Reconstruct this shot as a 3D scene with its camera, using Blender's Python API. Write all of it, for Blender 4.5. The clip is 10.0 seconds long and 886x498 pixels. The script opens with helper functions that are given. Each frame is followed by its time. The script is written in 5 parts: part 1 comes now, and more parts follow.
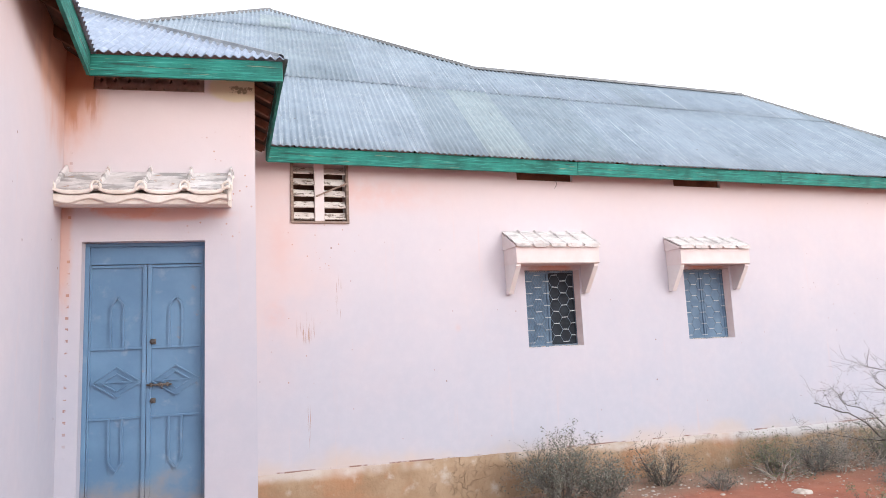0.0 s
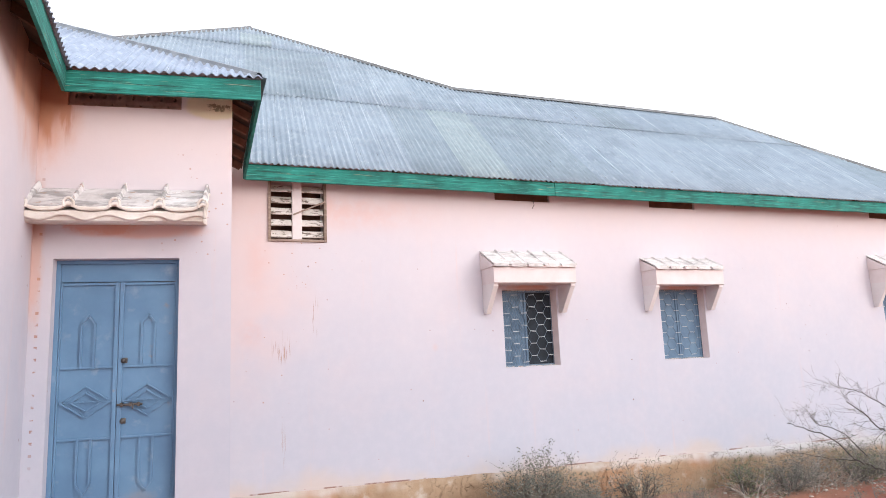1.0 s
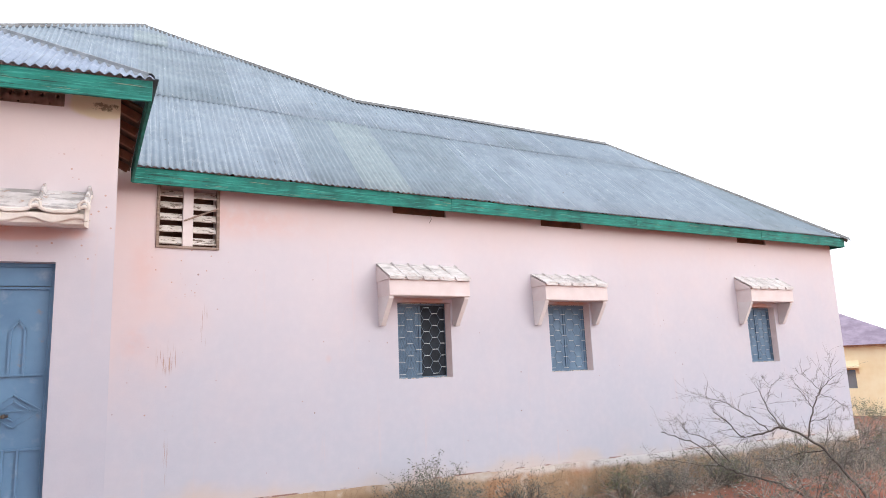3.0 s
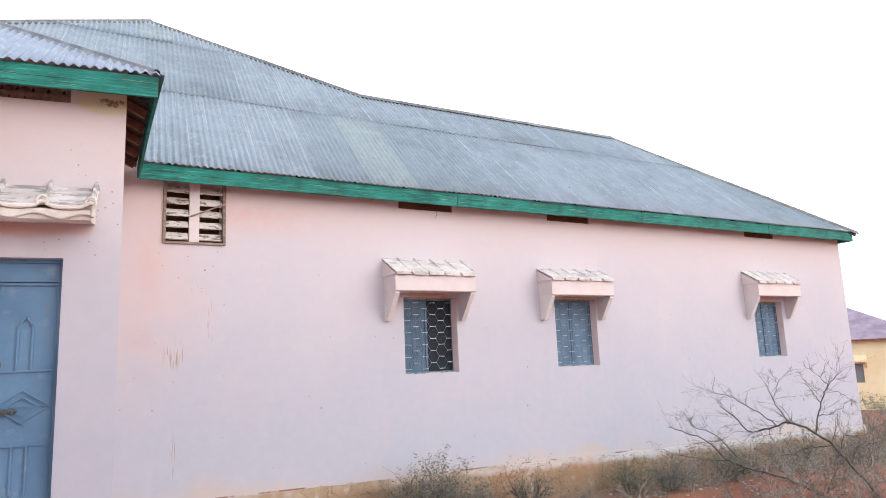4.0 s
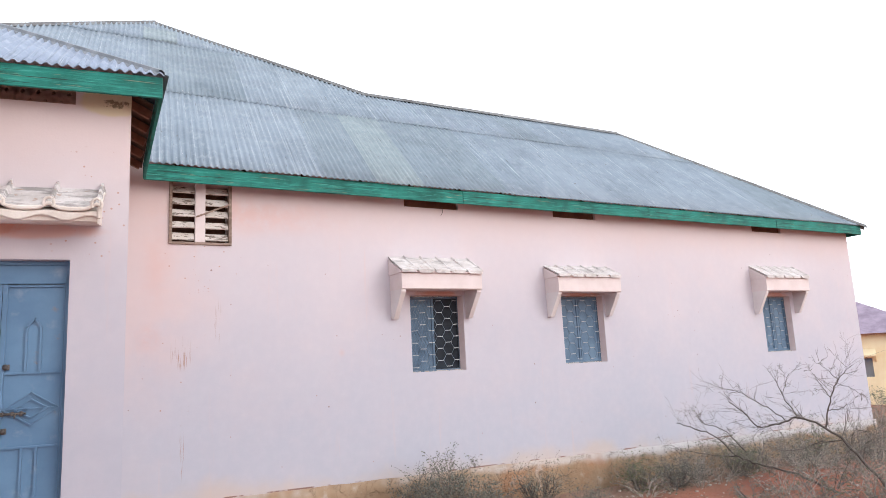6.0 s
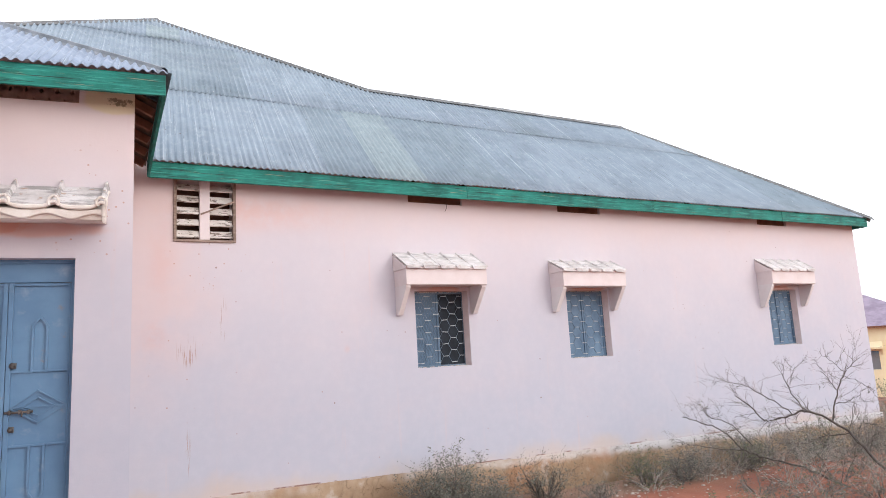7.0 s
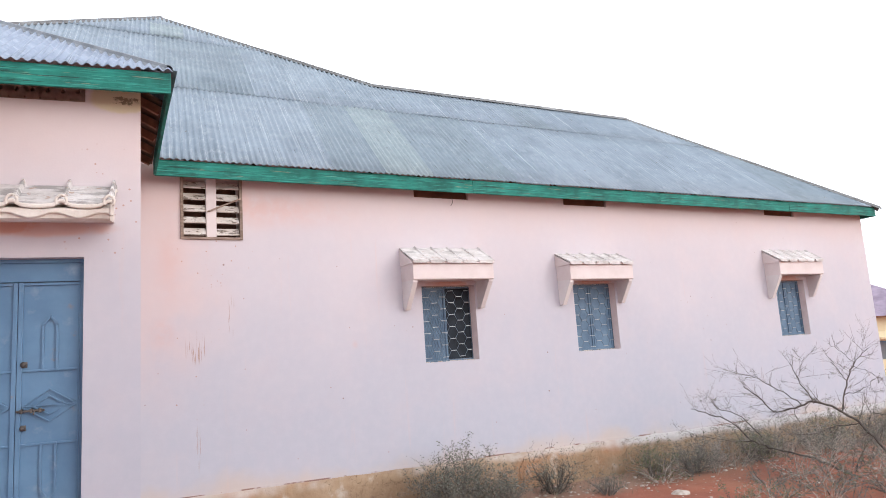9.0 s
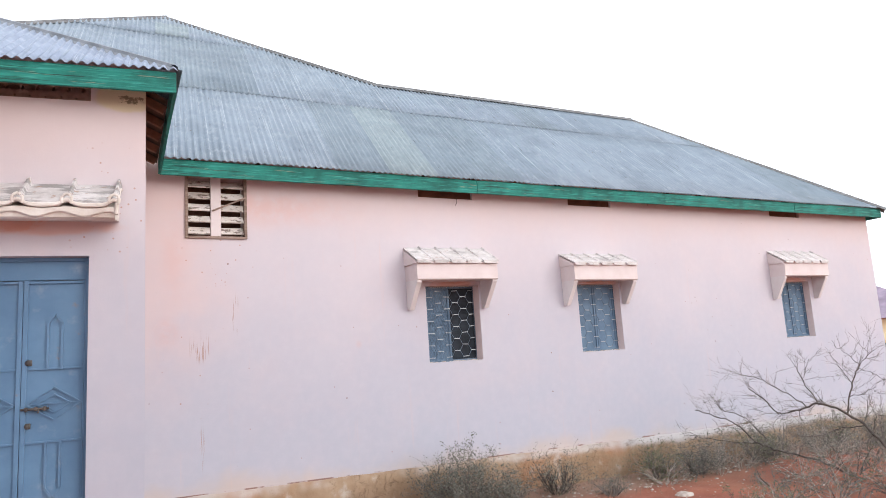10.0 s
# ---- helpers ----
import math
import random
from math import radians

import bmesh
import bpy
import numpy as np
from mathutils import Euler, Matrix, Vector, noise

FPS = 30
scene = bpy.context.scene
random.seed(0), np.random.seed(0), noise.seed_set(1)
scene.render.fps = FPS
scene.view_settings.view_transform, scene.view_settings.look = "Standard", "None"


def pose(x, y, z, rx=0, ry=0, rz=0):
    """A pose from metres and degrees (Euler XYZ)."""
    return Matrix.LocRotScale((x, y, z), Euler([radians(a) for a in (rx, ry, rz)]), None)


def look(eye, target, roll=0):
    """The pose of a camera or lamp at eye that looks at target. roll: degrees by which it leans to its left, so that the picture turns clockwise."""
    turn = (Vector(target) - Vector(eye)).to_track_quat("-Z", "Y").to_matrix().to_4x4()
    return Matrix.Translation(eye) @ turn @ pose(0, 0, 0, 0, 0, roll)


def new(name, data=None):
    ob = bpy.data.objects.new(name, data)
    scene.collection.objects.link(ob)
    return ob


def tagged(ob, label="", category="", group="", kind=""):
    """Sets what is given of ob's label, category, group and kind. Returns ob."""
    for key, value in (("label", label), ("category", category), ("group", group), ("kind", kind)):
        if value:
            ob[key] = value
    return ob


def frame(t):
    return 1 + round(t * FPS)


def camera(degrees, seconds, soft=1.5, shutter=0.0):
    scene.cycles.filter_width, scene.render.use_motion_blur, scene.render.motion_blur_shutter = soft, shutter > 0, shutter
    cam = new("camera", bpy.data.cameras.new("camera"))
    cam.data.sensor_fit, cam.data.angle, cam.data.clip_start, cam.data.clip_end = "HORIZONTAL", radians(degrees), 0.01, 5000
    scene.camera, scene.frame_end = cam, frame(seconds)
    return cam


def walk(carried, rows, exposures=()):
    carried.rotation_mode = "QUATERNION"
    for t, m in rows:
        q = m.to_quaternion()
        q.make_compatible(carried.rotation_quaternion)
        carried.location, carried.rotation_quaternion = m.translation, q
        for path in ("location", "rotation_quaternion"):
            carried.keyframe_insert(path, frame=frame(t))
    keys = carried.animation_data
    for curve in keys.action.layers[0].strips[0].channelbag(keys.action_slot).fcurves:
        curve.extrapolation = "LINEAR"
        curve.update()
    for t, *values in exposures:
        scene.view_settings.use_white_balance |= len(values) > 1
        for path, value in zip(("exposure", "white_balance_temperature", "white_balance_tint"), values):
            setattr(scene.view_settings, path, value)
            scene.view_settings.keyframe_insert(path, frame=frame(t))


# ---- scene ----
# Heights: the soil at the long wall is z = 0, window sills lie at SILL.
SILL = 1.78
cam = camera(66.34, 10.0, soft=0.6)
PATH = [
    (0.0, -3.955, -7.905, 0.142, -19.437, 7.706, 2.612),
    (0.5, -3.914, -7.913, 0.146, -19.222, 8.421, 3.037),
    (1.0, -3.932, -7.927, 0.145, -21.162, 9.217, 2.470),
    (1.5, -3.950, -7.964, 0.143, -25.093, 9.110, 2.220),
    (2.0, -3.943, -7.991, 0.139, -26.336, 9.496, 1.857),
    (2.5, -3.933, -8.022, 0.132, -28.574, 9.655, 2.041),
    (3.0, -3.915, -8.039, 0.118, -29.614, 9.997, 2.298),
    (4.5, -3.915, -8.022, 0.126, -28.629, 9.400, 2.491),
    (5.0, -3.917, -8.018, 0.126, -28.219, 9.479, 2.654),
    (5.5, -3.912, -8.016, 0.123, -28.533, 9.496, 2.724),
    (7.0, -3.905, -8.008, 0.126, -28.106, 9.068, 3.217),
    (7.5, -3.902, -7.999, 0.132, -27.849, 8.789, 3.564),
    (8.0, -3.906, -8.000, 0.130, -27.744, 8.757, 3.957),
    (8.5, -3.909, -8.006, 0.133, -27.749, 8.766, 3.694),
    (9.0, -3.918, -7.996, 0.128, -27.566, 8.640, 3.822),
    (9.5, -3.919, -7.988, 0.133, -27.381, 8.636, 3.781),
    (10.0, -3.920, -7.988, 0.130, -27.289, 8.652, 3.568),
]
walk(cam, [(t, pose(x, y, z + SILL, 90 + pitch, roll, yaw)) for t, x, y, z, yaw, pitch, roll in PATH],
     [(0.0, 0.85), (1.0, 0.86), (2.5, 0.72), (4.5, 0.61), (10.0, 0.62)])

# ---- daylight: bright hazy sky, soft sun from behind the camera ----
SUN_EL, SUN_AZ = radians(15), radians(152)
world = bpy.data.worlds.new("hazy_sky")
scene.world = world
world.use_nodes = True
wn = world.node_tree.nodes
sky = wn.new("ShaderNodeTexSky")
sky.sky_type, sky.sun_disc = "NISHITA", False
sky.sun_elevation, sky.sun_rotation = SUN_EL, SUN_AZ
sky.air_density, sky.dust_density, sky.ozone_density = 1.0, 4.0, 1.0
pale = wn.new("ShaderNodeHueSaturation")
pale.inputs["Saturation"].default_value = 0.22
world.node_tree.links.new(sky.outputs[0], pale.inputs["Color"])
haze = wn.new("ShaderNodeMix")          # a thin even cloud veil over the blue
haze.data_type = "RGBA"
haze.inputs["Factor"].default_value = 0.8
haze.inputs["B"].default_value = (8.25, 8.6, 9.25, 1)
world.node_tree.links.new(pale.outputs[0], haze.inputs["A"])
world.node_tree.links.new(haze.outputs["Result"], wn["Background"].inputs["Color"])
wn["Background"].inputs["Strength"].default_value = 0.15
sun_data = bpy.data.lights.new("sun", "SUN")
sun_data.energy, sun_data.angle, sun_data.color = 0.62, radians(55), (1.0, 0.96, 0.92)
sun = new("sun", sun_data)
sun.matrix_world = look((0, 0, 30), Vector((0, 0, 30)) - Vector((math.sin(SUN_AZ) * math.cos(SUN_EL), math.cos(SUN_AZ) * math.cos(SUN_EL), math.sin(SUN_EL))))


RIB_LEAN = 0.09     # sideways run of the long roof's ribs for each metre up the slope


# ---- material tools ----
def mat(name, rough=0.8, metal=0.0):
    m = bpy.data.materials.new(name)
    m.use_nodes = True
    b = m.node_tree.nodes["Principled BSDF"]
    b.inputs["Roughness"].default_value, b.inputs["Metallic"].default_value = rough, metal
    return m, m.node_tree, b


def val(nt, sock, v):
    if isinstance(v, bpy.types.NodeSocket):
        nt.links.new(v, sock)
    else:
        sock.default_value = v


def coords(nt, scale=(1, 1, 1), shift=(0, 0, 0)):
    tc = nt.nodes.new("ShaderNodeTexCoord")
    mp = nt.nodes.new("ShaderNodeMapping")
    mp.inputs["Scale"].default_value, mp.inputs["Location"].default_value = scale, shift
    nt.links.new(tc.outputs["Object"], mp.inputs["Vector"])
    return mp.outputs[0]


def lean_coords(nt, scale, shift):
    """Coordinates that follow the slightly oblique ribs of the long roof."""
    ax = axes(nt)
    cc = nt.nodes.new("ShaderNodeCombineXYZ")
    nt.links.new(calc(nt, "SUBTRACT", ax[0], calc(nt, "MULTIPLY", ax[1], RIB_LEAN)), cc.inputs[0])
    nt.links.new(ax[1], cc.inputs[1])
    nt.links.new(ax[2], cc.inputs[2])
    mp = nt.nodes.new("ShaderNodeMapping")
    mp.inputs["Scale"].default_value, mp.inputs["Location"].default_value = scale, shift
    nt.links.new(cc.outputs[0], mp.inputs["Vector"])
    return mp.outputs[0]


def fog(nt, scale, detail=6.0, vec=None, rough=0.6, distort=0.0):
    n = nt.nodes.new("ShaderNodeTexNoise")
    n.inputs["Scale"].default_value, n.inputs["Detail"].default_value = scale, detail
    n.inputs["Roughness"].default_value, n.inputs["Distortion"].default_value = rough, distort
    nt.links.new(vec or coords(nt), n.inputs["Vector"])
    return n.outputs["Fac"]


def ramp(nt, v, lo, hi, a=0.0, b=1.0):
    r = nt.nodes.new("ShaderNodeMapRange")
    r.interpolation_type = "SMOOTHSTEP"
    for k, x in zip(("Value", "From Min", "From Max", "To Min", "To Max"), (v, lo, hi, a, b)):
        val(nt, r.inputs[k], x)
    return r.outputs[0]


def calc(nt, op, a, b=0.0):
    n = nt.nodes.new("ShaderNodeMath")
    n.operation = op
    val(nt, n.inputs[0], a)
    val(nt, n.inputs[1], b)
    return n.outputs[0]


def mix(nt, fac, a, b, mode="MIX"):
    n = nt.nodes.new("ShaderNodeMix")
    n.data_type, n.blend_type = "RGBA", mode
    val(nt, n.inputs["Factor"], fac)
    val(nt, n.inputs["A"], a if isinstance(a, bpy.types.NodeSocket) else (*a, 1))
    val(nt, n.inputs["B"], b if isinstance(b, bpy.types.NodeSocket) else (*b, 1))
    return n.outputs["Result"]


def bump(nt, b, height, strength=0.3, dist=0.01):
    n = nt.nodes.new("ShaderNodeBump")
    n.inputs["Strength"].default_value, n.inputs["Distance"].default_value = strength, dist
    nt.links.new(height, n.inputs["Height"])
    nt.links.new(n.outputs[0], b.inputs["Normal"])


def axes(nt):
    tc = nt.nodes.new("ShaderNodeTexCoord")
    sp = nt.nodes.new("ShaderNodeSeparateXYZ")
    nt.links.new(tc.outputs["Object"], sp.inputs[0])
    return sp.outputs


def near(nt, centre, size):
    """1 at a stain's centre, 0 past its half-axes."""
    mp = nt.nodes.new("ShaderNodeVectorMath")
    mp.operation = "SUBTRACT"
    tc = nt.nodes.new("ShaderNodeTexCoord")
    nt.links.new(tc.outputs["Object"], mp.inputs[0])
    mp.inputs[1].default_value = centre
    dv = nt.nodes.new("ShaderNodeVectorMath")
    dv.operation = "DIVIDE"
    nt.links.new(mp.outputs[0], dv.inputs[0])
    dv.inputs[1].default_value = size
    ln = nt.nodes.new("ShaderNodeVectorMath")
    ln.operation = "LENGTH"
    nt.links.new(dv.outputs[0], ln.inputs[0])
    return ramp(nt, ln.outputs["Value"], 1.0, 0.0)


def specks(nt, scale, size, share):
    v = nt.nodes.new("ShaderNodeTexVoronoi")
    v.inputs["Scale"].default_value = scale
    nt.links.new(coords(nt), v.inputs["Vector"])
    sp = nt.nodes.new("ShaderNodeSeparateColor")
    nt.links.new(v.outputs["Color"], sp.inputs[0])
    dot = ramp(nt, v.outputs["Distance"], size, size * 0.6)
    return calc(nt, "MULTIPLY", dot, calc(nt, "GREATER_THAN", sp.outputs[0], 1 - share))


def object_random(nt):
    return nt.nodes.new("ShaderNodeObjectInfo").outputs["Random"]


# ---- materials ----
def pink_plaster():
    m, nt, b = mat("pink_limewash", 0.9)
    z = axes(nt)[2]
    # cool sky fill on the lower wall, graded into the colour by height
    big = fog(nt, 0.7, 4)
    sky_grade = ramp(nt, calc(nt, "ADD", z, calc(nt, "MULTIPLY", big, 2.2)), 2.0, 5.2)
    c = mix(nt, sky_grade, (0.440, 0.443, 0.510), (0.60, 0.540, 0.565))
    c = mix(nt, ramp(nt, fog(nt, 1.7, 8), 0.40, 0.80, 0.0, 0.13), c, (0.74, 0.54, 0.50))
    c = mix(nt, ramp(nt, fog(nt, 9.0, 8), 0.35, 0.8, 0.0, 0.07), c, (0.80, 0.74, 0.75))
    # warm ground bounce under the eaves, painted into the wall colour
    bounce_tint = ramp(nt, calc(nt, "ADD", z, calc(nt, "MULTIPLY", fog(nt, 1.3, 5), 0.6)), 3.55, 4.35, 0.0, 0.34)
    c = mix(nt, bounce_tint, c, (0.72, 0.51, 0.43))
    # rain streaks
    st = fog(nt, 1.0, 5, coords(nt, (9, 9, 0.55)))
    c = mix(nt, ramp(nt, st, 0.60, 0.82, 0.0, 0.30), c, (0.70, 0.44, 0.37))
    # earth splash above the plinth
    x = axes(nt)[0]
    over = calc(nt, "ADD", calc(nt, "ADD", z, calc(nt, "MULTIPLY", x, 0.014)), -0.507)
    base = calc(nt, "ADD", over, calc(nt, "MULTIPLY", fog(nt, 1.1, 6), -0.8))
    c = mix(nt, ramp(nt, base, -0.18, -0.50, 0.0, 0.5), c, (0.58, 0.44, 0.33))
    # open joint over the plinth
    joint = calc(nt, "MULTIPLY", ramp(nt, over, 0.022, 0.012), ramp(nt, fog(nt, 1.0, 4, coords(nt, (1.6, 1.6, 0.2))), 0.50, 0.56))
    c = mix(nt, calc(nt, "MULTIPLY", joint, 0.85), c, (0.20, 0.09, 0.06))
    # ruddy wash where the long wall meets the porch
    wash = calc(nt, "MULTIPLY", near(nt, (-3.4, 0.0, 2.9), (1.5, 0.3, 2.2)), fog(nt, 1.8, 6))
    c = mix(nt, ramp(nt, wash, 0.05, 0.48, 0.0, 0.42), c, (0.70, 0.50, 0.45))
    # row of nail holes in the inner corner
    tick = ramp(nt, calc(nt, "SINE", calc(nt, "MULTIPLY", z, 68.0)), 0.62, 0.82)
    strip = calc(nt, "MULTIPLY", ramp(nt, near(nt, (-4.985, -1.68, 2.35), (0.022, 0.06, 40.0)), 0.30, 0.6), ramp(nt, near(nt, (-4.985, -1.68, 2.4), (0.5, 0.5, 1.5)), 0.0, 0.3))
    nails = calc(nt, "MULTIPLY", calc(nt, "MULTIPLY", tick, strip), ramp(nt, fog(nt, 11.0, 3), 0.42, 0.52))
    c = mix(nt, calc(nt, "MULTIPLY", nails, 0.8), c, (0.30, 0.14, 0.10))
    # stain leaked from the roof between the wings, with eave shade painted in
    leak_shade = calc(nt, "MULTIPLY", near(nt, (-5.04, -2.2, 4.55), (0.34, 2.3, 0.85)), ramp(nt, fog(nt, 1.6, 6, coords(nt, (1.3, 1.3, 0.8))), 0.0, 0.5))
    c = mix(nt, ramp(nt, leak_shade, 0.06, 0.34, 0.0, 0.85), c, (0.19, 0.075, 0.045))
    drip = calc(nt, "MULTIPLY", near(nt, (-4.93, -1.70, 4.22), (0.26, 0.30, 0.62)), ramp(nt, fog(nt, 1.0, 5, coords(nt, (9, 9, 1.3), (2, 5, 1))), 0.32, 0.62))
    c = mix(nt, ramp(nt, drip, 0.08, 0.5, 0.0, 0.85), c, (0.34, 0.15, 0.085))
    halo = calc(nt, "MULTIPLY", near(nt, (-5.0, -1.9, 4.3), (0.50, 1.6, 1.25)), fog(nt, 3.0, 6, coords(nt, (1.6, 1.6, 0.7))))
    c = mix(nt, ramp(nt, halo, 0.10, 0.45, 0.0, 0.6), c, (0.58, 0.28, 0.17))
    # run-off down the inner corner
    run = calc(nt, "MULTIPLY", near(nt, (-5.02, -1.68, 3.0), (0.14, 0.10, 1.6)), fog(nt, 5.0, 6, coords(nt, (2, 2, 0.6))))
    c = mix(nt, ramp(nt, run, 0.18, 0.5, 0.0, 0.5), c, (0.60, 0.30, 0.18))
    # paint flaked off over the door
    flake = calc(nt, "MULTIPLY", near(nt, (-4.52, -1.74, 3.16), (0.72, 0.4, 0.22)), fog(nt, 5.0, 10, coords(nt, (1, 1, 1.6)), 0.7))
    c = mix(nt, ramp(nt, flake, 0.24, 0.40, 0.0, 0.65), c, (0.58, 0.25, 0.17))
    # bare mortar at the head of the porch wall
    bare = calc(nt, "MULTIPLY", near(nt, (-3.66, -1.86, 4.23), (0.36, 0.3, 0.17)), fog(nt, 5.0, 10))
    c = mix(nt, ramp(nt, bare, 0.06, 0.17, 0.0, 0.9), c, (0.64, 0.52, 0.34))
    mould = calc(nt, "MULTIPLY", near(nt, (-3.62, -1.86, 4.22), (0.34, 0.3, 0.13)), fog(nt, 26.0, 10))
    c = mix(nt, ramp(nt, mould, 0.37, 0.47, 0.0, 0.75), c, (0.10, 0.07, 0.04))
    dots = specks(nt, 3.6, 0.050, 0.30)
    c = mix(nt, calc(nt, "MULTIPLY", dots, 0.75), c, (0.22, 0.12, 0.10))
    dots2 = specks(nt, 7.0, 0.075, 0.16)
    c = mix(nt, calc(nt, "MULTIPLY", dots2, 0.55), c, (0.35, 0.20, 0.17))
    # chips knocked out near the porch
    chips = calc(nt, "MULTIPLY", specks(nt, 11.0, 0.13, 0.35), ramp(nt, calc(nt, "MULTIPLY", near(nt, (-3.0, -0.9, 2.1), (1.1, 2.2, 2.4)), fog(nt, 1.7, 4)), 0.18, 0.34))
    c = mix(nt, calc(nt, "MULTIPLY", chips, 0.75), c, (0.38, 0.21, 0.16))
    # rusty pitting beside the door hood and round the louvre vent
    for at, size in (((-3.75, -1.84, 3.3), (0.7, 0.4, 1.0)), ((-2.6, 0.0, 3.2), (0.8, 0.3, 0.7))):
        pit = calc(nt, "MULTIPLY", specks(nt, 19.0, 0.20, 0.4), ramp(nt, calc(nt, "MULTIPLY", near(nt, at, size), fog(nt, 3.0, 5)), 0.16, 0.34))
        c = mix(nt, calc(nt, "MULTIPLY", pit, 0.65), c, (0.42, 0.20, 0.13))
    # reddish-brown patches over the heads of the windows
    for wx in (0.41, 2.91, 7.49):
        head_patch = calc(nt, "MULTIPLY", near(nt, (wx, 0.04, 2.80), (0.62, 0.3, 0.11)), fog(nt, 6.0, 8))
        c = mix(nt, ramp(nt, head_patch, 0.12, 0.38, 0.0, 0.7), c, (0.55, 0.27, 0.18))
    # scraped lines
    sc = fog(nt, 1.0, 2, coords(nt, (95, 95, 3.2)))
    for at, size in (((-2.82, 0.0, 2.13), (0.16, 0.3, 0.24)), ((-2.44, 0.0, 2.46), (0.06, 0.3, 0.36)), ((-2.81, 0.0, 1.05), (0.04, 0.3, 0.34))):
        sm = calc(nt, "MULTIPLY", ramp(nt, sc, 0.56, 0.62), ramp(nt, near(nt, at, size), 0.0, 0.5))
        c = mix(nt, calc(nt, "MULTIPLY", sm, 0.75), c, (0.34, 0.20, 0.14))
    # ruddy knocks, a broad ruddy band below the eave, and a row of plugged holes
    for at, size, k in (((-3.16, 0.0, 2.3), (0.18, 0.3, 0.22), 0.32), ((-0.96, 0.0, 2.07), (0.06, 0.3, 0.07), 0.2), ((-3.1, 0.0, 3.1), (0.22, 0.3, 0.7), 0.22), ((-2.1, 0.0, 3.75), (1.6, 0.3, 0.35), 0.35)):
        c = mix(nt, calc(nt, "MULTIPLY", calc(nt, "MULTIPLY", near(nt, at, size), ramp(nt, fog(nt, 5.0, 6), 0.25, 0.6)), k), c, (0.66, 0.32, 0.24))
    plugs = calc(nt, "MULTIPLY", specks(nt, 13.0, 0.17, 0.75), ramp(nt, near(nt, (-0.33, 0.0, 2.25), (0.27, 0.05, 0.07)), 0.1, 0.2))
    c = mix(nt, calc(nt, "MULTIPLY", plugs, 0.6), c, (0.32, 0.22, 0.20))
    rust = calc(nt, "MULTIPLY", near(nt, (-4.25, -1.78, 3.10), (0.95, 0.35, 0.12)), fog(nt, 4.0, 8))
    c = mix(nt, ramp(nt, rust, 0.12, 0.40, 0.0, 0.55), c, (0.66, 0.33, 0.23))
    nt.links.new(c, b.inputs["Base Color"])
    h = calc(nt, "ADD", fog(nt, 60, 4), calc(nt, "MULTIPLY", fog(nt, 3.5, 5), 1.6))
    bump(nt, b, h, 0.14, 0.006)
    return m


def simple(name, lo, hi, scale=6.0, rough=0.85, metal=0.0, bump_scale=40.0, bump_strength=0.3, rnd=0.0, stretch=(1, 1, 1)):
    m, nt, b = mat(name, rough, metal)
    c = mix(nt, ramp(nt, fog(nt, scale, 8, coords(nt, stretch)), 0.3, 0.7), lo, hi)
    if rnd:
        k = ramp(nt, object_random(nt), 0, 1, 1 - rnd, 1.0)
        cc = nt.nodes.new("ShaderNodeCombineColor")
        for i in range(3):
            nt.links.new(k, cc.inputs[i])
        c = mix(nt, 1.0, c, cc.outputs[0], "MULTIPLY")
    nt.links.new(c, b.inputs["Base Color"])
    bump(nt, b, fog(nt, bump_scale, 5, coords(nt, stretch)), bump_strength, 0.006)
    return m


def tin(name, lo, hi, chalk, rib_shine):
    """Weathered corrugated tin; chalk is the colour of its oxide bloom, the last argument the share of rib highlights
    painted in.
    """
    m, nt, b = mat(name, 0.62, 0.35)
    c = mix(nt, object_random(nt), lo, hi)
    c = mix(nt, ramp(nt, fog(nt, 1.4, 6), 0.40, 0.72, 0.0, 0.55), c, tuple(0.72 * k for k in lo))
    c = mix(nt, ramp(nt, fog(nt, 9.0, 8), 0.50, 0.72, 0.0, 0.55), c, chalk)
    c = mix(nt, ramp(nt, fog(nt, 40.0, 6), 0.52, 0.75, 0.0, 0.5), c, chalk)
    # rib highlights painted as bright lines, and dirty ribs, broken up along the slope
    for size, shift, lo_t, colour, share in (((85, 0.28, 0.28), (0, 0, 0), 0.62, (0.50, 0.545, 0.59), rib_shine * 0.8), ((110, 0.5, 0.5), (4, 2, 8), 0.65, (0.58, 0.62, 0.66), rib_shine * 0.7),
                                             ((70, 0.8, 0.8), (5, 2, 3), 0.61, (0.15, 0.18, 0.205), 0.45), ((90, 2.4, 2.4), (1, 7, 3), 0.66, (0.07, 0.075, 0.08), 0.75)):
        c = mix(nt, ramp(nt, fog(nt, 1.0, 3, lean_coords(nt, size, shift)), lo_t, lo_t + 0.06, 0.0, share), c, colour)
    c = mix(nt, calc(nt, "MULTIPLY", specks(nt, 6.0, 0.09, 0.16), 0.8), c, (0.11, 0.085, 0.075))
    c = mix(nt, calc(nt, "MULTIPLY", specks(nt, 13.0, 0.12, 0.10), 0.7), c, (0.62, 0.64, 0.66))
    nt.links.new(c, b.inputs["Base Color"])
    nt.links.new(ramp(nt, fog(nt, 5.0, 6), 0.3, 0.7, 0.52, 0.75), b.inputs["Roughness"])
    bump(nt, b, fog(nt, 18, 4), 0.2, 0.004)
    return m


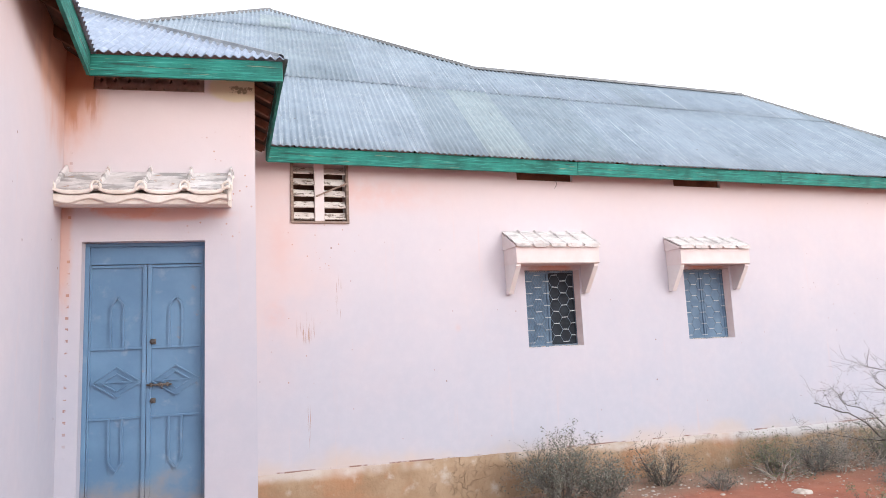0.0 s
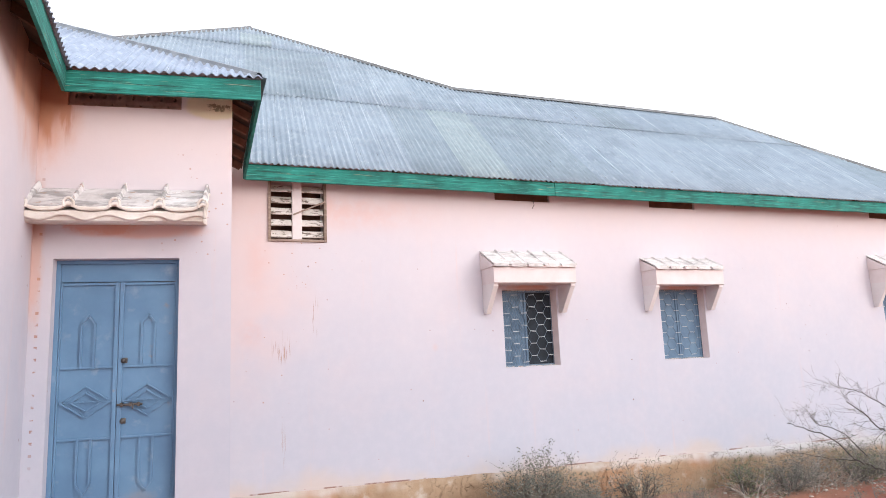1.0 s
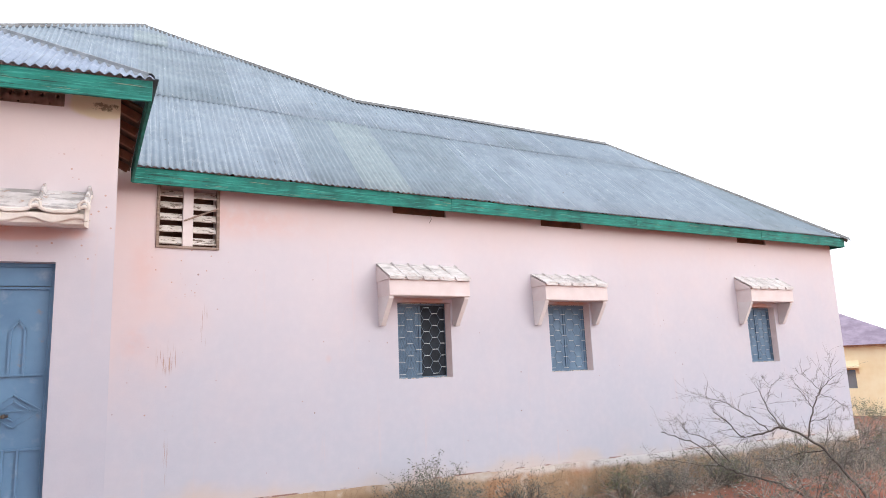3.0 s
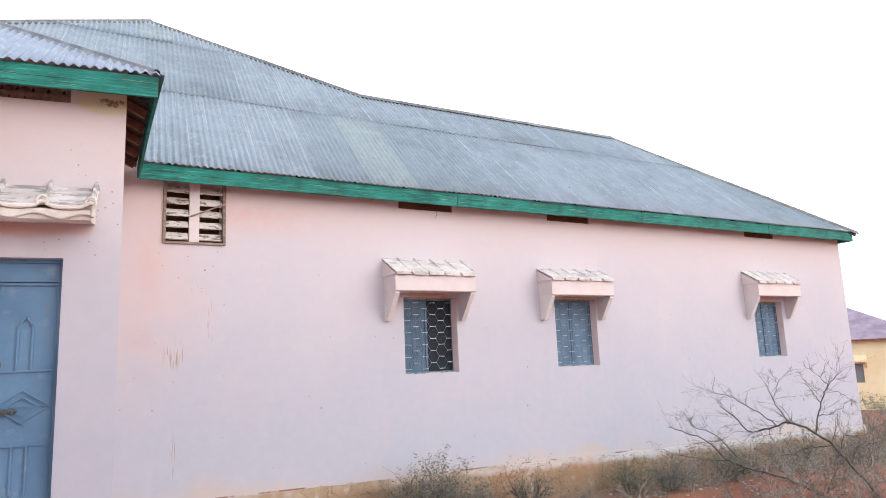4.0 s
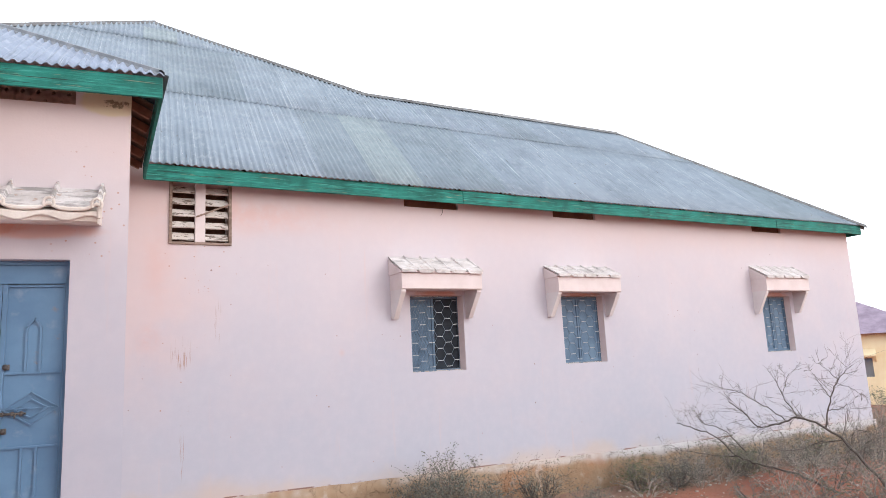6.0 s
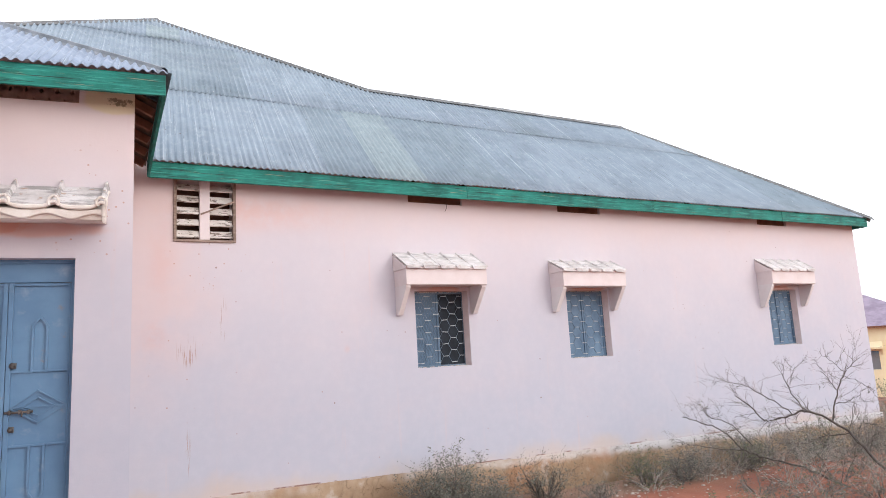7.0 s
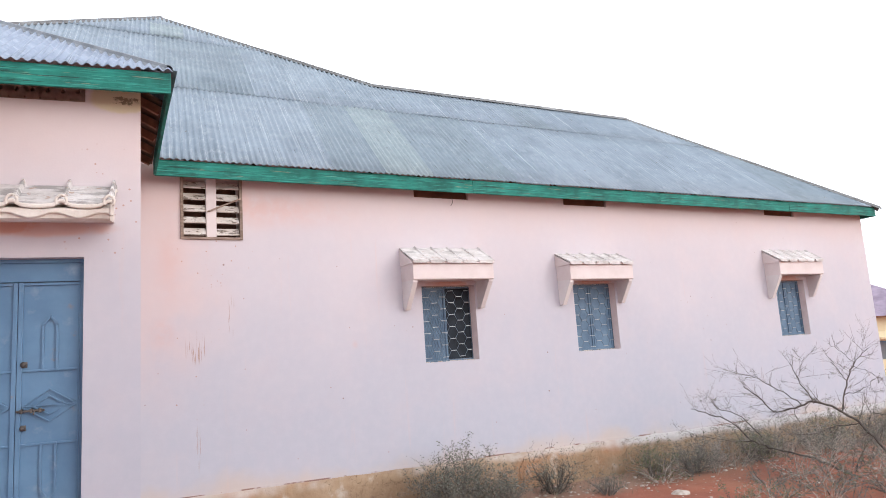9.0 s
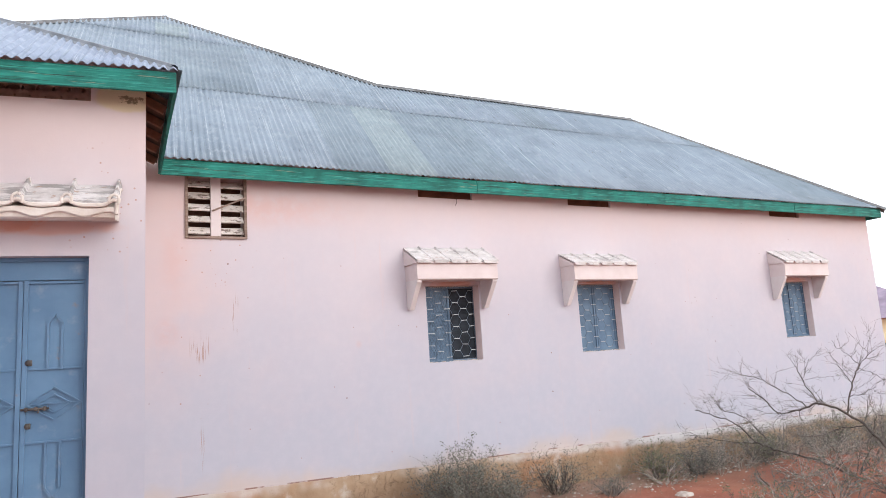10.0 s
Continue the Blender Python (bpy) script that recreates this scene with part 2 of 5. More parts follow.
def green_paint():
    m, nt, b = mat("worn_green_paint", 0.8)
    grain = fog(nt, 1.0, 6, coords(nt, (2.2, 2.2, 42)))
    c = mix(nt, ramp(nt, fog(nt, 3.0, 6), 0.3, 0.7), (0.004, 0.092, 0.072), (0.012, 0.205, 0.160))
    c = mix(nt, ramp(nt, grain, 0.50, 0.66, 0.0, 0.7), c, (0.024, 0.275, 0.222))
    c = mix(nt, ramp(nt, fog(nt, 1.0, 6, coords(nt, (2.6, 2.6, 60), (2, 8, 1))), 0.54, 0.66, 0.0, 0.65), c, (0.075, 0.40, 0.33))
    # bare grey-brown wood where the paint has flaked along the grain
    c = mix(nt, ramp(nt, fog(nt, 1.0, 6, coords(nt, (1.7, 1.7, 30), (3, 1, 7))), 0.605, 0.675, 0.0, 0.8), c, (0.30, 0.27, 0.18))
    c = mix(nt, ramp(nt, fog(nt, 1.0, 6, coords(nt, (1.2, 1.2, 55), (9, 4, 2))), 0.575, 0.64, 0.0, 0.9), c, (0.010, 0.034, 0.027))
    # pale run marks from nails, and dark knots
    run = calc(nt, "MULTIPLY", ramp(nt, fog(nt, 1.0, 2, coords(nt, (7, 7, 0.6), (4, 4, 4))), 0.66, 0.72), ramp(nt, fog(nt, 14.0, 5), 0.38, 0.6))
    c = mix(nt, calc(nt, "MULTIPLY", run, 0.6), c, (0.30, 0.44, 0.36))
    c = mix(nt, calc(nt, "MULTIPLY", specks(nt, 4.5, 0.10, 0.35), 0.8), c, (0.02, 0.05, 0.035))
    nt.links.new(c, b.inputs["Base Color"])
    bump(nt, b, grain, 0.55, 0.008)
    return m


def blue_steel():
    m, nt, b = mat("dusty_blue_steel_paint", 0.5)
    c = mix(nt, ramp(nt, fog(nt, 2.0, 6), 0.3, 0.7), (0.092, 0.185, 0.31), (0.13, 0.245, 0.385))
    c = mix(nt, ramp(nt, fog(nt, 7.0, 8), 0.56, 0.8, 0.0, 0.45), c, (0.33, 0.39, 0.46))
    c = mix(nt, ramp(nt, fog(nt, 1.0, 5, coords(nt, (14, 14, 0.8))), 0.62, 0.8, 0.0, 0.4), c, (0.10, 0.15, 0.22))
    c = mix(nt, ramp(nt, calc(nt, "MULTIPLY", fog(nt, 11.0, 8), fog(nt, 2.0, 3)), 0.36, 0.46, 0.0, 0.7), c, (0.26, 0.20, 0.16))
    foot = calc(nt, "ADD", axes(nt)[2], calc(nt, "MULTIPLY", fog(nt, 4.0, 6), -0.7))
    c = mix(nt, ramp(nt, foot, 0.62, 0.35, 0.0, 0.6), c, (0.27, 0.22, 0.17))
    nt.links.new(c, b.inputs["Base Color"])
    bump(nt, b, fog(nt, 6, 4), 0.12, 0.01)
    return m


def plinth_stone():
    m, nt, b = mat("cracked_plinth_render", 0.95)
    v = nt.nodes.new("ShaderNodeTexVoronoi")
    v.feature = "DISTANCE_TO_EDGE"
    v.inputs["Scale"].default_value = 8.0
    warp = nt.nodes.new("ShaderNodeVectorMath")
    tcn = fog(nt, 3.0, 4)
    nt.links.new(coords(nt), warp.inputs[0])
    nt.links.new(calc(nt, "MULTIPLY", tcn, 0.8), warp.inputs[1])
    nt.links.new(warp.outputs[0], v.inputs["Vector"])
    c = mix(nt, ramp(nt, fog(nt, 2.0, 8), 0.3, 0.7), (0.27, 0.175, 0.105), (0.38, 0.27, 0.18))
    c = mix(nt, ramp(nt, fog(nt, 1.1, 6), 0.5, 0.65, 0.0, 0.75), c, (0.38, 0.20, 0.11))
    c = mix(nt, ramp(nt, fog(nt, 4.5, 8), 0.55, 0.75, 0.0, 0.7), c, (0.52, 0.47, 0.42))
    ax = axes(nt)
    over = calc(nt, "ADD", calc(nt, "ADD", ax[2], calc(nt, "MULTIPLY", ax[0], 0.014)), -0.507)
    rim = calc(nt, "MULTIPLY", ramp(nt, calc(nt, "ADD", over, calc(nt, "MULTIPLY", fog(nt, 3.0, 6), 0.16)), -0.05, 0.05), ramp(nt, fog(nt, 0.9, 4), 0.4, 0.6))
    c = mix(nt, calc(nt, "MULTIPLY", rim, 0.75), c, (0.52, 0.47, 0.44))
    skim = calc(nt, "MULTIPLY", ramp(nt, calc(nt, "ADD", over, calc(nt, "MULTIPLY", fog(nt, 1.4, 6), 0.34)), -0.02, 0.10), ramp(nt, calc(nt, "ADD", ax[0], calc(nt, "MULTIPLY", fog(nt, 1.0, 4), 2.0)), 3.4, 5.2))
    c = mix(nt, calc(nt, "MULTIPLY", skim, 0.85), c, (0.47, 0.455, 0.465))
    lines = calc(nt, "MULTIPLY", ramp(nt, v.outputs["Distance"], 0.045, 0.005), calc(nt, "MULTIPLY", ramp(nt, fog(nt, 2.6, 6), 0.46, 0.60), ramp(nt, ax[0], -1.9, -0.7, 0.06, 1.0)))
    c = mix(nt, calc(nt, "MULTIPLY", lines, 0.32), c, (0.15, 0.095, 0.06))
    nt.links.new(c, b.inputs["Base Color"])
    h = calc(nt, "ADD", calc(nt, "MULTIPLY", lines, -2.0), fog(nt, 12, 6))
    bump(nt, b, h, 0.8, 0.02)
    return m


def red_soil():
    m, nt, b = mat("red_laterite_soil", 0.97)
    c = mix(nt, ramp(nt, fog(nt, 0.8, 8), 0.35, 0.7), (0.23, 0.075, 0.046), (0.36, 0.125, 0.075))
    c = mix(nt, ramp(nt, fog(nt, 6.0, 8), 0.45, 0.75, 0.0, 0.6), c, (0.26, 0.085, 0.045))
    c = mix(nt, ramp(nt, fog(nt, 0.35, 6), 0.52, 0.66, 0.0, 0.25), c, (0.32, 0.20, 0.13))
    # litter and fallen plaster along the wall's foot
    y = axes(nt)[1]
    foot = calc(nt, "MULTIPLY", ramp(nt, calc(nt, "ADD", y, calc(nt, "MULTIPLY", fog(nt, 1.2, 6), 0.9)), -0.75, -0.2), ramp(nt, y, 1.5, 0.5))
    c = mix(nt, calc(nt, "MULTIPLY", foot, 0.8), c, (0.25, 0.17, 0.125))
    c = mix(nt, specks(nt, 16.0, 0.28, 0.16), c, (0.42, 0.31, 0.25))
    nt.links.new(c, b.inputs["Base Color"])
    h = calc(nt, "ADD", fog(nt, 22, 8), calc(nt, "MULTIPLY", specks(nt, 16.0, 0.3, 0.12), 1.2))
    bump(nt, b, h, 0.8, 0.03)
    return m


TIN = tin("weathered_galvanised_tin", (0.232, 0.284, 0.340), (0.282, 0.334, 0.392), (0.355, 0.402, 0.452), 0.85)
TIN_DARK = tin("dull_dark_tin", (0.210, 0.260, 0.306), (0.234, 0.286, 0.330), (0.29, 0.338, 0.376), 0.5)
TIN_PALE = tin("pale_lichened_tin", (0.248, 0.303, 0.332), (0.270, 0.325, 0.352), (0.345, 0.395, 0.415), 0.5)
# porch and wing copy, bluer and brighter: the sky's reflection painted in
TIN_SKYLIT = tin("sky_tinted_zinc_tin", (0.240, 0.288, 0.380), (0.290, 0.338, 0.430), (0.45, 0.49, 0.58), 0.4)
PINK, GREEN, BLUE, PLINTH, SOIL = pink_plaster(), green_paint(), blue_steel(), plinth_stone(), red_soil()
def grimy_tile(name, grime, reach):
    m, nt, b = mat(name, 0.9)
    c = mix(nt, ramp(nt, fog(nt, 6.0, 8), 0.3, 0.65), (0.50, 0.455, 0.44), (0.66, 0.62, 0.61))
    c = mix(nt, ramp(nt, fog(nt, 1.0, 8, coords(nt, (4, 9, 12))), reach, reach + 0.16, 0.0, grime), c, (0.27, 0.25, 0.24))
    c = mix(nt, ramp(nt, fog(nt, 13.0, 8), 0.58, 0.68, 0.0, grime * 0.8), c, (0.36, 0.22, 0.15))
    nt.links.new(c, b.inputs["Base Color"])
    bump(nt, b, fog(nt, 24, 6), 0.6, 0.01)
    return m


TILE, TILE_GRIMY = grimy_tile("weathered_white_tile", 0.6, 0.50), grimy_tile("grimy_white_tile", 0.85, 0.44)
HOODPINK = simple("pink_hood_paint", (0.66, 0.565, 0.55), (0.72, 0.635, 0.625), 3.0, 0.9, 0, 40, 0.25)
CREAM = simple("cream_hood_render", (0.60, 0.52, 0.46), (0.78, 0.73, 0.68), 4.0, 0.9, 0, 30, 0.5)
def flaking_white():
    m, nt, b = mat("flaking_white_paint", 0.9)
    c = mix(nt, ramp(nt, fog(nt, 5.0, 8), 0.3, 0.7), (0.56, 0.49, 0.44), (0.74, 0.68, 0.64))
    worn = ramp(nt, fog(nt, 1.0, 10, coords(nt, (9, 20, 26)), 0.7), 0.53, 0.58, 0.0, 0.85)
    c = mix(nt, worn, c, (0.13, 0.085, 0.06))
    nt.links.new(c, b.inputs["Base Color"])
    bump(nt, b, worn, 0.5, 0.004)
    return m


VENTWHITE = flaking_white()
OLDWOOD = simple("grey_brown_wood", (0.22, 0.15, 0.11), (0.38, 0.28, 0.23), 7.0, 0.85, 0, 30, 0.6, 0.25, (1, 1, 4))
SOFFIT = simple("dark_brown_soffit_wood", (0.06, 0.030, 0.020), (0.13, 0.065, 0.042), 5.0, 0.9, 0, 30, 0.6)
REDWOOD = simple("reddish_rafter_wood", (0.14, 0.062, 0.038), (0.25, 0.112, 0.068), 5.0, 0.85, 0, 30, 0.6, 0.25)
GRILLE = simple("pale_blue_bar_paint", (0.07, 0.115, 0.17), (0.17, 0.23, 0.30), 9.0, 0.5, 0.0, 40, 0.1)
SHUTTER = simple("dusty_grey_blue_shutter_paint", (0.080, 0.148, 0.235), (0.135, 0.222, 0.32), 4.0, 0.6, 0, 20, 0.2, 0.1)
REVEAL = simple("pink_reveal_plaster", (0.58, 0.48, 0.47), (0.66, 0.565, 0.555), 5.0, 0.9, 0, 40, 0.3)
BRACKET = simple("chalky_white_bracket_paint", (0.66, 0.60, 0.59), (0.72, 0.67, 0.66), 3.0, 0.9, 0, 40, 0.25)
BARTIP = simple("bare_bright_steel", (0.22, 0.25, 0.28), (0.42, 0.44, 0.46), 9.0, 0.4, 0.3, 40, 0.1)
RUSTY = simple("dark_rusted_steel", (0.06, 0.055, 0.055), (0.17, 0.145, 0.125), 20.0, 0.6, 0.5, 50, 0.4)
BLOCK = simple("brown_vent_block", (0.25, 0.145, 0.115), (0.38, 0.235, 0.19), 9.0, 0.95, 0, 30, 0.5)
DARK_SLATE = simple("dark_slate_sheet", (0.010, 0.015, 0.021), (0.022, 0.032, 0.045), 3.0, 0.85, 0, 200, 0.3)
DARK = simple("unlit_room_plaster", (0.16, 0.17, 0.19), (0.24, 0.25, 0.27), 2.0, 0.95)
CAP_BRIGHT = simple("zinc_hip_strip", (0.15, 0.165, 0.185), (0.27, 0.285, 0.31), 5.0, 0.6, 0.25, 20, 0.3, 0.2)
CAP = simple("dull_ridge_tin", (0.13, 0.125, 0.125), (0.27, 0.275, 0.28), 5.0, 0.65, 0.25, 20, 0.3, 0.35)
PURPLE = simple("faded_purple_tin", (0.20, 0.15, 0.21), (0.33, 0.26, 0.34), 1.5, 0.6, 0.1, 10, 0.2)
YELLOW = simple("yellow_wall_paint", (0.80, 0.65, 0.40), (0.85, 0.73, 0.50), 1.5, 0.9)
BARKDARK = simple("dark_grey_bark", (0.06, 0.052, 0.047), (0.15, 0.13, 0.115), 20.0, 0.95, 0, 60, 0.5)
BARK = simple("dry_grey_bark", (0.10, 0.09, 0.082), (0.24, 0.215, 0.195), 20.0, 0.95, 0, 60, 0.5)
TWIG = simple("grey_twig_bark", (0.095, 0.084, 0.078), (0.26, 0.235, 0.215), 9.0, 0.95, 0, 60, 0.5)
BARKPALE = simple("bleached_twig_bark", (0.26, 0.225, 0.195), (0.48, 0.43, 0.38), 20.0, 0.95, 0, 60, 0.5)
STONE = simple("dusty_limestone", (0.30, 0.245, 0.205), (0.56, 0.50, 0.45), 12.0, 0.95, 0, 25, 0.6)


def leaf_mat(name, lo, hi):
    m, nt, b = mat(name, 0.75)
    g = nt.nodes.new("ShaderNodeNewGeometry").outputs["Random Per Island"]
    nt.links.new(mix(nt, g, lo, hi), b.inputs["Base Color"])
    return m


LEAF = leaf_mat("dusty_grey_green_leaf", (0.045, 0.049, 0.038), (0.20, 0.195, 0.155))
LEAFGREEN = leaf_mat("olive_leaf", (0.065, 0.08, 0.04), (0.17, 0.175, 0.095))
DRYGRASS = leaf_mat("dry_grass_straw", (0.17, 0.13, 0.085), (0.36, 0.29, 0.20))


# ---- mesh tools ----
def mesh_ob(name, verts, faces, material, smooth=False):
    me = bpy.data.meshes.new(name)
    me.from_pydata([tuple(v) for v in verts], [], faces)
    me.materials.append(material)
    if smooth:
        me.polygons.foreach_set("use_smooth", [True] * len(me.polygons))
    me.update()
    return new(name, me)


def bm_ob(name, bm, material, smooth=False):
    bmesh.ops.recalc_face_normals(bm, faces=bm.faces)
    me = bpy.data.meshes.new(name)
    bm.to_mesh(me)
    bm.free()
    me.materials.append(material)
    if smooth:
        me.polygons.foreach_set("use_smooth", [True] * len(me.polygons))
    return new(name, me)


def part(name, bm, material, parent, label="", smooth=False):
    ob = bm_ob(name, bm, material, smooth)
    ob.parent = parent
    return tagged(ob, label) if label else ob


def box(bm, lo, hi, bevel=0.0, m=None):
    r = bmesh.ops.create_cube(bm, size=1.0)
    lo, hi = Vector(lo), Vector(hi)
    for v in r["verts"]:
        v.co = Vector([lo[i] + (hi[i] - lo[i]) * (v.co[i] + 0.5) for i in range(3)])
    if bevel:
        es = list({e for v in r["verts"] for e in v.link_edges})
        vs = bmesh.ops.bevel(bm, geom=es, offset=bevel, segments=2, affect="EDGES", profile=0.5)["verts"]
    else:
        vs = r["verts"]
    if m is not None:
        bmesh.ops.transform(bm, matrix=m, verts=list({v for v in vs}))
    return bm


def cube(lo, hi, bevel=0.0, m=None):
    return box(bmesh.new(), lo, hi, bevel, m)


def bar(bm, a, b, r, n=6):
    """A round rod from a to b."""
    a, b = Vector(a), Vector(b)
    d = b - a
    q = d.to_track_quat("Z", "Y").to_matrix().to_4x4()
    bmesh.ops.create_cone(bm, cap_ends=True, segments=n, radius1=r, radius2=r, depth=d.length, matrix=Matrix.Translation((a + b) / 2) @ q)
    return bm


def flat_bar(bm, a, b, w, d):
    """A flat bar from a to b, w wide in the plane of the wall and d deep along y."""
    a, b = Vector(a), Vector(b)
    t = b - a
    x = t.normalized()
    y = Vector((0, 1, 0))
    z = x.cross(y)
    rot = Matrix((x, y, z)).transposed().to_4x4()
    return box(bm, (-t.length / 2 - w / 2, -d / 2, -w / 2), (t.length / 2 + w / 2, d / 2, w / 2), 0, Matrix.Translation((a + b) / 2) @ rot)


def prism(bm, outline, lo, hi, axis=0):
    """Extrude a closed outline of 2D points along an axis from lo to hi."""
    def at(p, k):
        return ((k, p[0], p[1]), (p[0], k, p[1]), (p[0], p[1], k))[axis]
    one, two = [bm.verts.new(at(p, lo)) for p in outline], [bm.verts.new(at(p, hi)) for p in outline]
    bm.faces.new(one)
    bm.faces.new(two[::-1])
    for i in range(len(outline)):
        j = (i + 1) % len(outline)
        bm.faces.new((one[j], one[i], two[i], two[j]))
    return bm


def tube(verts, faces, path, radii, n=4):
    base = len(verts)
    for i, p in enumerate(path):
        t = (path[min(i + 1, len(path) - 1)] - path[max(i - 1, 0)]).normalized()
        u = t.orthogonal().normalized()
        w = t.cross(u)
        for k in range(n):
            a = 2 * math.pi * k / n
            verts.append(p + (u * math.cos(a) + w * math.sin(a)) * radii[i])
    for i in range(len(path) - 1):
        for k in range(n):
            a, b = base + i * n + k, base + i * n + (k + 1) % n
            faces.append((a, b, b + n, a + n))


def thing(name, label, category, m=None, group="", kind=""):
    ob = new(name)
    if m is not None:
        ob.matrix_world = m
    return tagged(ob, label, category, group, kind)


def wall_mesh(name, axis_lo, axis_hi, z_lo, z_hi, thick, holes, material, m, skew=0.0):
    """A wall along local x, front face at y = 0, of one mesh with openings through it."""
    xs = sorted({axis_lo, axis_hi, *[h[0] for h in holes], *[h[1] for h in holes]})
    zs = sorted({z_lo, z_hi, *[h[2] for h in holes], *[h[3] for h in holes]})
    solid = {}
    for i in range(len(xs) - 1):
        for j in range(len(zs) - 1):
            cx, cz = (xs[i] + xs[i + 1]) / 2, (zs[j] + zs[j + 1]) / 2
            solid[i, j] = not any(h[0] < cx < h[1] and h[2] < cz < h[3] for h in holes)
    verts, index, faces = [], {}, []

    def v(i, k, j):
        if (i, k, j) not in index:
            index[i, k, j] = len(verts)
            verts.append(m @ Vector((xs[i] - (skew if k and i == len(xs) - 1 else 0), (0, thick)[k], zs[j])))
        return index[i, k, j]
    for (i, j), s in solid.items():
        if not s:
            continue
        faces.append((v(i, 0, j), v(i + 1, 0, j), v(i + 1, 0, j + 1), v(i, 0, j + 1)))
        faces.append((v(i, 1, j + 1), v(i + 1, 1, j + 1), v(i + 1, 1, j), v(i, 1, j)))
        for di, dj, ring in ((-1, 0, ((0, 0), (0, 1))), (1, 0, ((1, 1), (1, 0))), (0, -1, ((1, 0), (0, 0))), (0, 1, ((0, 1), (1, 1)))):
            if not solid.get((i + di, j + dj)):
                (a, b), (c, d) = ring
                faces.append((v(i + a, 0, j + b), v(i + c, 0, j + d), v(i + c, 1, j + d), v(i + a, 1, j + b)))
    return mesh_ob(name, verts, faces, material)


# ---- plan ----
X_END = 9.998                       # far corner of the long wall
WINDOWS = (0.0, 2.505, 7.091)       # left jambs
W_W, W_H = 0.805, 1.003
EAVE = SILL + 2.240                 # underside of the long fascia
FASCIA_H = 0.181
PORCH = pose(-3.510, -1.867, 0, 0, 0, -7.3)     # local x along the door wall, corner at 0
DOOR = (-1.388, -0.422, 0.62, SILL + 1.088)
P_EAVE, P_FASCIA_H = SILL + 2.432, 0.182
X_LEFT = -5.044                     # face of the left wing's wall


# ---- ground ----
def soil_height(x, y):
    h = 0.05 * noise.noise((x * 0.5, y * 0.5, 0)) + 0.025 * noise.noise((x * 2.1, y * 2.1, 3))
    return h - 0.055 * max(0.0, min(x - 6.0, 28.0)) * (1 if x > 6 else 0)


def build_ground():
    def line(lo, hi, fine_lo, fine_hi, step):
        out = [fine_lo + step * i for i in range(int((fine_hi - fine_lo) / step) + 1)]
        a, k = fine_lo, step
        while a > lo:
            k *= 1.5
            a -= k
            out.insert(0, a)
        a, k = fine_hi, step
        while a < hi:
            k *= 1.5
            a += k
            out.append(a)
        return out
    xs, ys = line(-900, 1500, -6, 14, 0.16), line(-900, 1500, -9, 1.0, 0.16)
    verts = [(x, y, soil_height(x, y)) for y in ys for x in xs]
    n = len(xs)
    faces = [(j * n + i, j * n + i + 1, (j + 1) * n + i + 1, (j + 1) * n + i) for j in range(len(ys) - 1) for i in range(n - 1)]
    tagged(mesh_ob("ground", verts, faces, SOIL, True), "bare red laterite soil with grit and litter", "ground", kind="structure")


build_ground()

# ---- walls ----
holes = []
for i, x in enumerate(WINDOWS):
    holes.append((x, x + W_W, SILL, SILL + W_H))
    holes.append((x - 0.03, x + W_W + 0.0, SILL + 2.205, SILL + 2.40))
VENT = (-2.955, -2.310, SILL + 1.598, SILL + 2.302)
holes.append(VENT)
tagged(wall_mesh("wall_long", -3.4, X_END, 0.3, SILL + 2.62, 0.28, holes, PINK, Matrix()), "long pink limewashed wall with specks, cool sky tint painted in low down", "wall", kind="structure")
tagged(wall_mesh("wall_end", 0, 6.0, -0.6, SILL + 2.45, 0.28, [], PINK, pose(X_END, 0.281, 0, 0, 0, 90)), "pink painted end wall", "wall", kind="structure")
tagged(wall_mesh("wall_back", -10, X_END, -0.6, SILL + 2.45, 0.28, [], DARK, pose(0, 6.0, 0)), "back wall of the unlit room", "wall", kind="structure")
tagged(wall_mesh("wall_porch", -1.547, 0, 0.0, SILL + 2.77, 0.26, [DOOR, (-1.335, -0.428, SILL + 2.41, SILL + 2.60)], PINK, PORCH, 0.06), "pink door wall with flaked paint and stains", "wall", kind="structure")
tagged(wall_mesh("wall_porch_side", 0.27, 1.86, 0.0, SILL + 2.5, 0.2, [], PINK, pose(-3.512, -1.867, 0, 0, 0, 93.0)), "pink side wall of the porch", "wall", kind="structure")
tagged(wall_mesh("wall_left_wing", 0, 12.0, -0.1, SILL + 2.76, 0.26, [], PINK, pose(X_LEFT, -13.6, 0, 0, 0, 90)), "pink wall of the neighbouring wing with a dark stain leaked from the roof and painted eave shade", "wall", kind="structure")
tagged(wall_mesh("wall_block_rear", -6.4, 0.5, -0.6, SILL + 4.2, 0.25, [], PINK, pose(0, 6.75, 0)), "pink rear wall of the high block", "wall", kind="structure")
tagged(wall_mesh("wall_block_right", 0, 0.48, -0.6, SILL + 4.2, 0.25, [], PINK, pose(0.5, 6.26, 0, 0, 0, 90)), "pink side wall of the high block", "wall", kind="structure")
tagged(wall_mesh("wall_block_left", 0, 4.4, -0.6, SILL + 4.2, 0.25, [], PINK, pose(-6.15, 2.34, 0, 0, 0, 90)), "pink side wall of the high block", "wall", kind="structure")
tagged(wall_mesh("wall_wing_west", 0, 15.0, -0.1, SILL + 2.5, 0.25, [], PINK, pose(-9.3, -13.1, 0, 0, 0, 90)), "pink far wall of the neighbouring wing", "wall", kind="structure")
tagged(wall_mesh("wall_wing_south", -9.3, -5.31, -0.1, SILL + 2.5, 0.25, [], PINK, pose(0, -13.35, 0)), "pink gable end of the neighbouring wing", "wall", kind="structure")
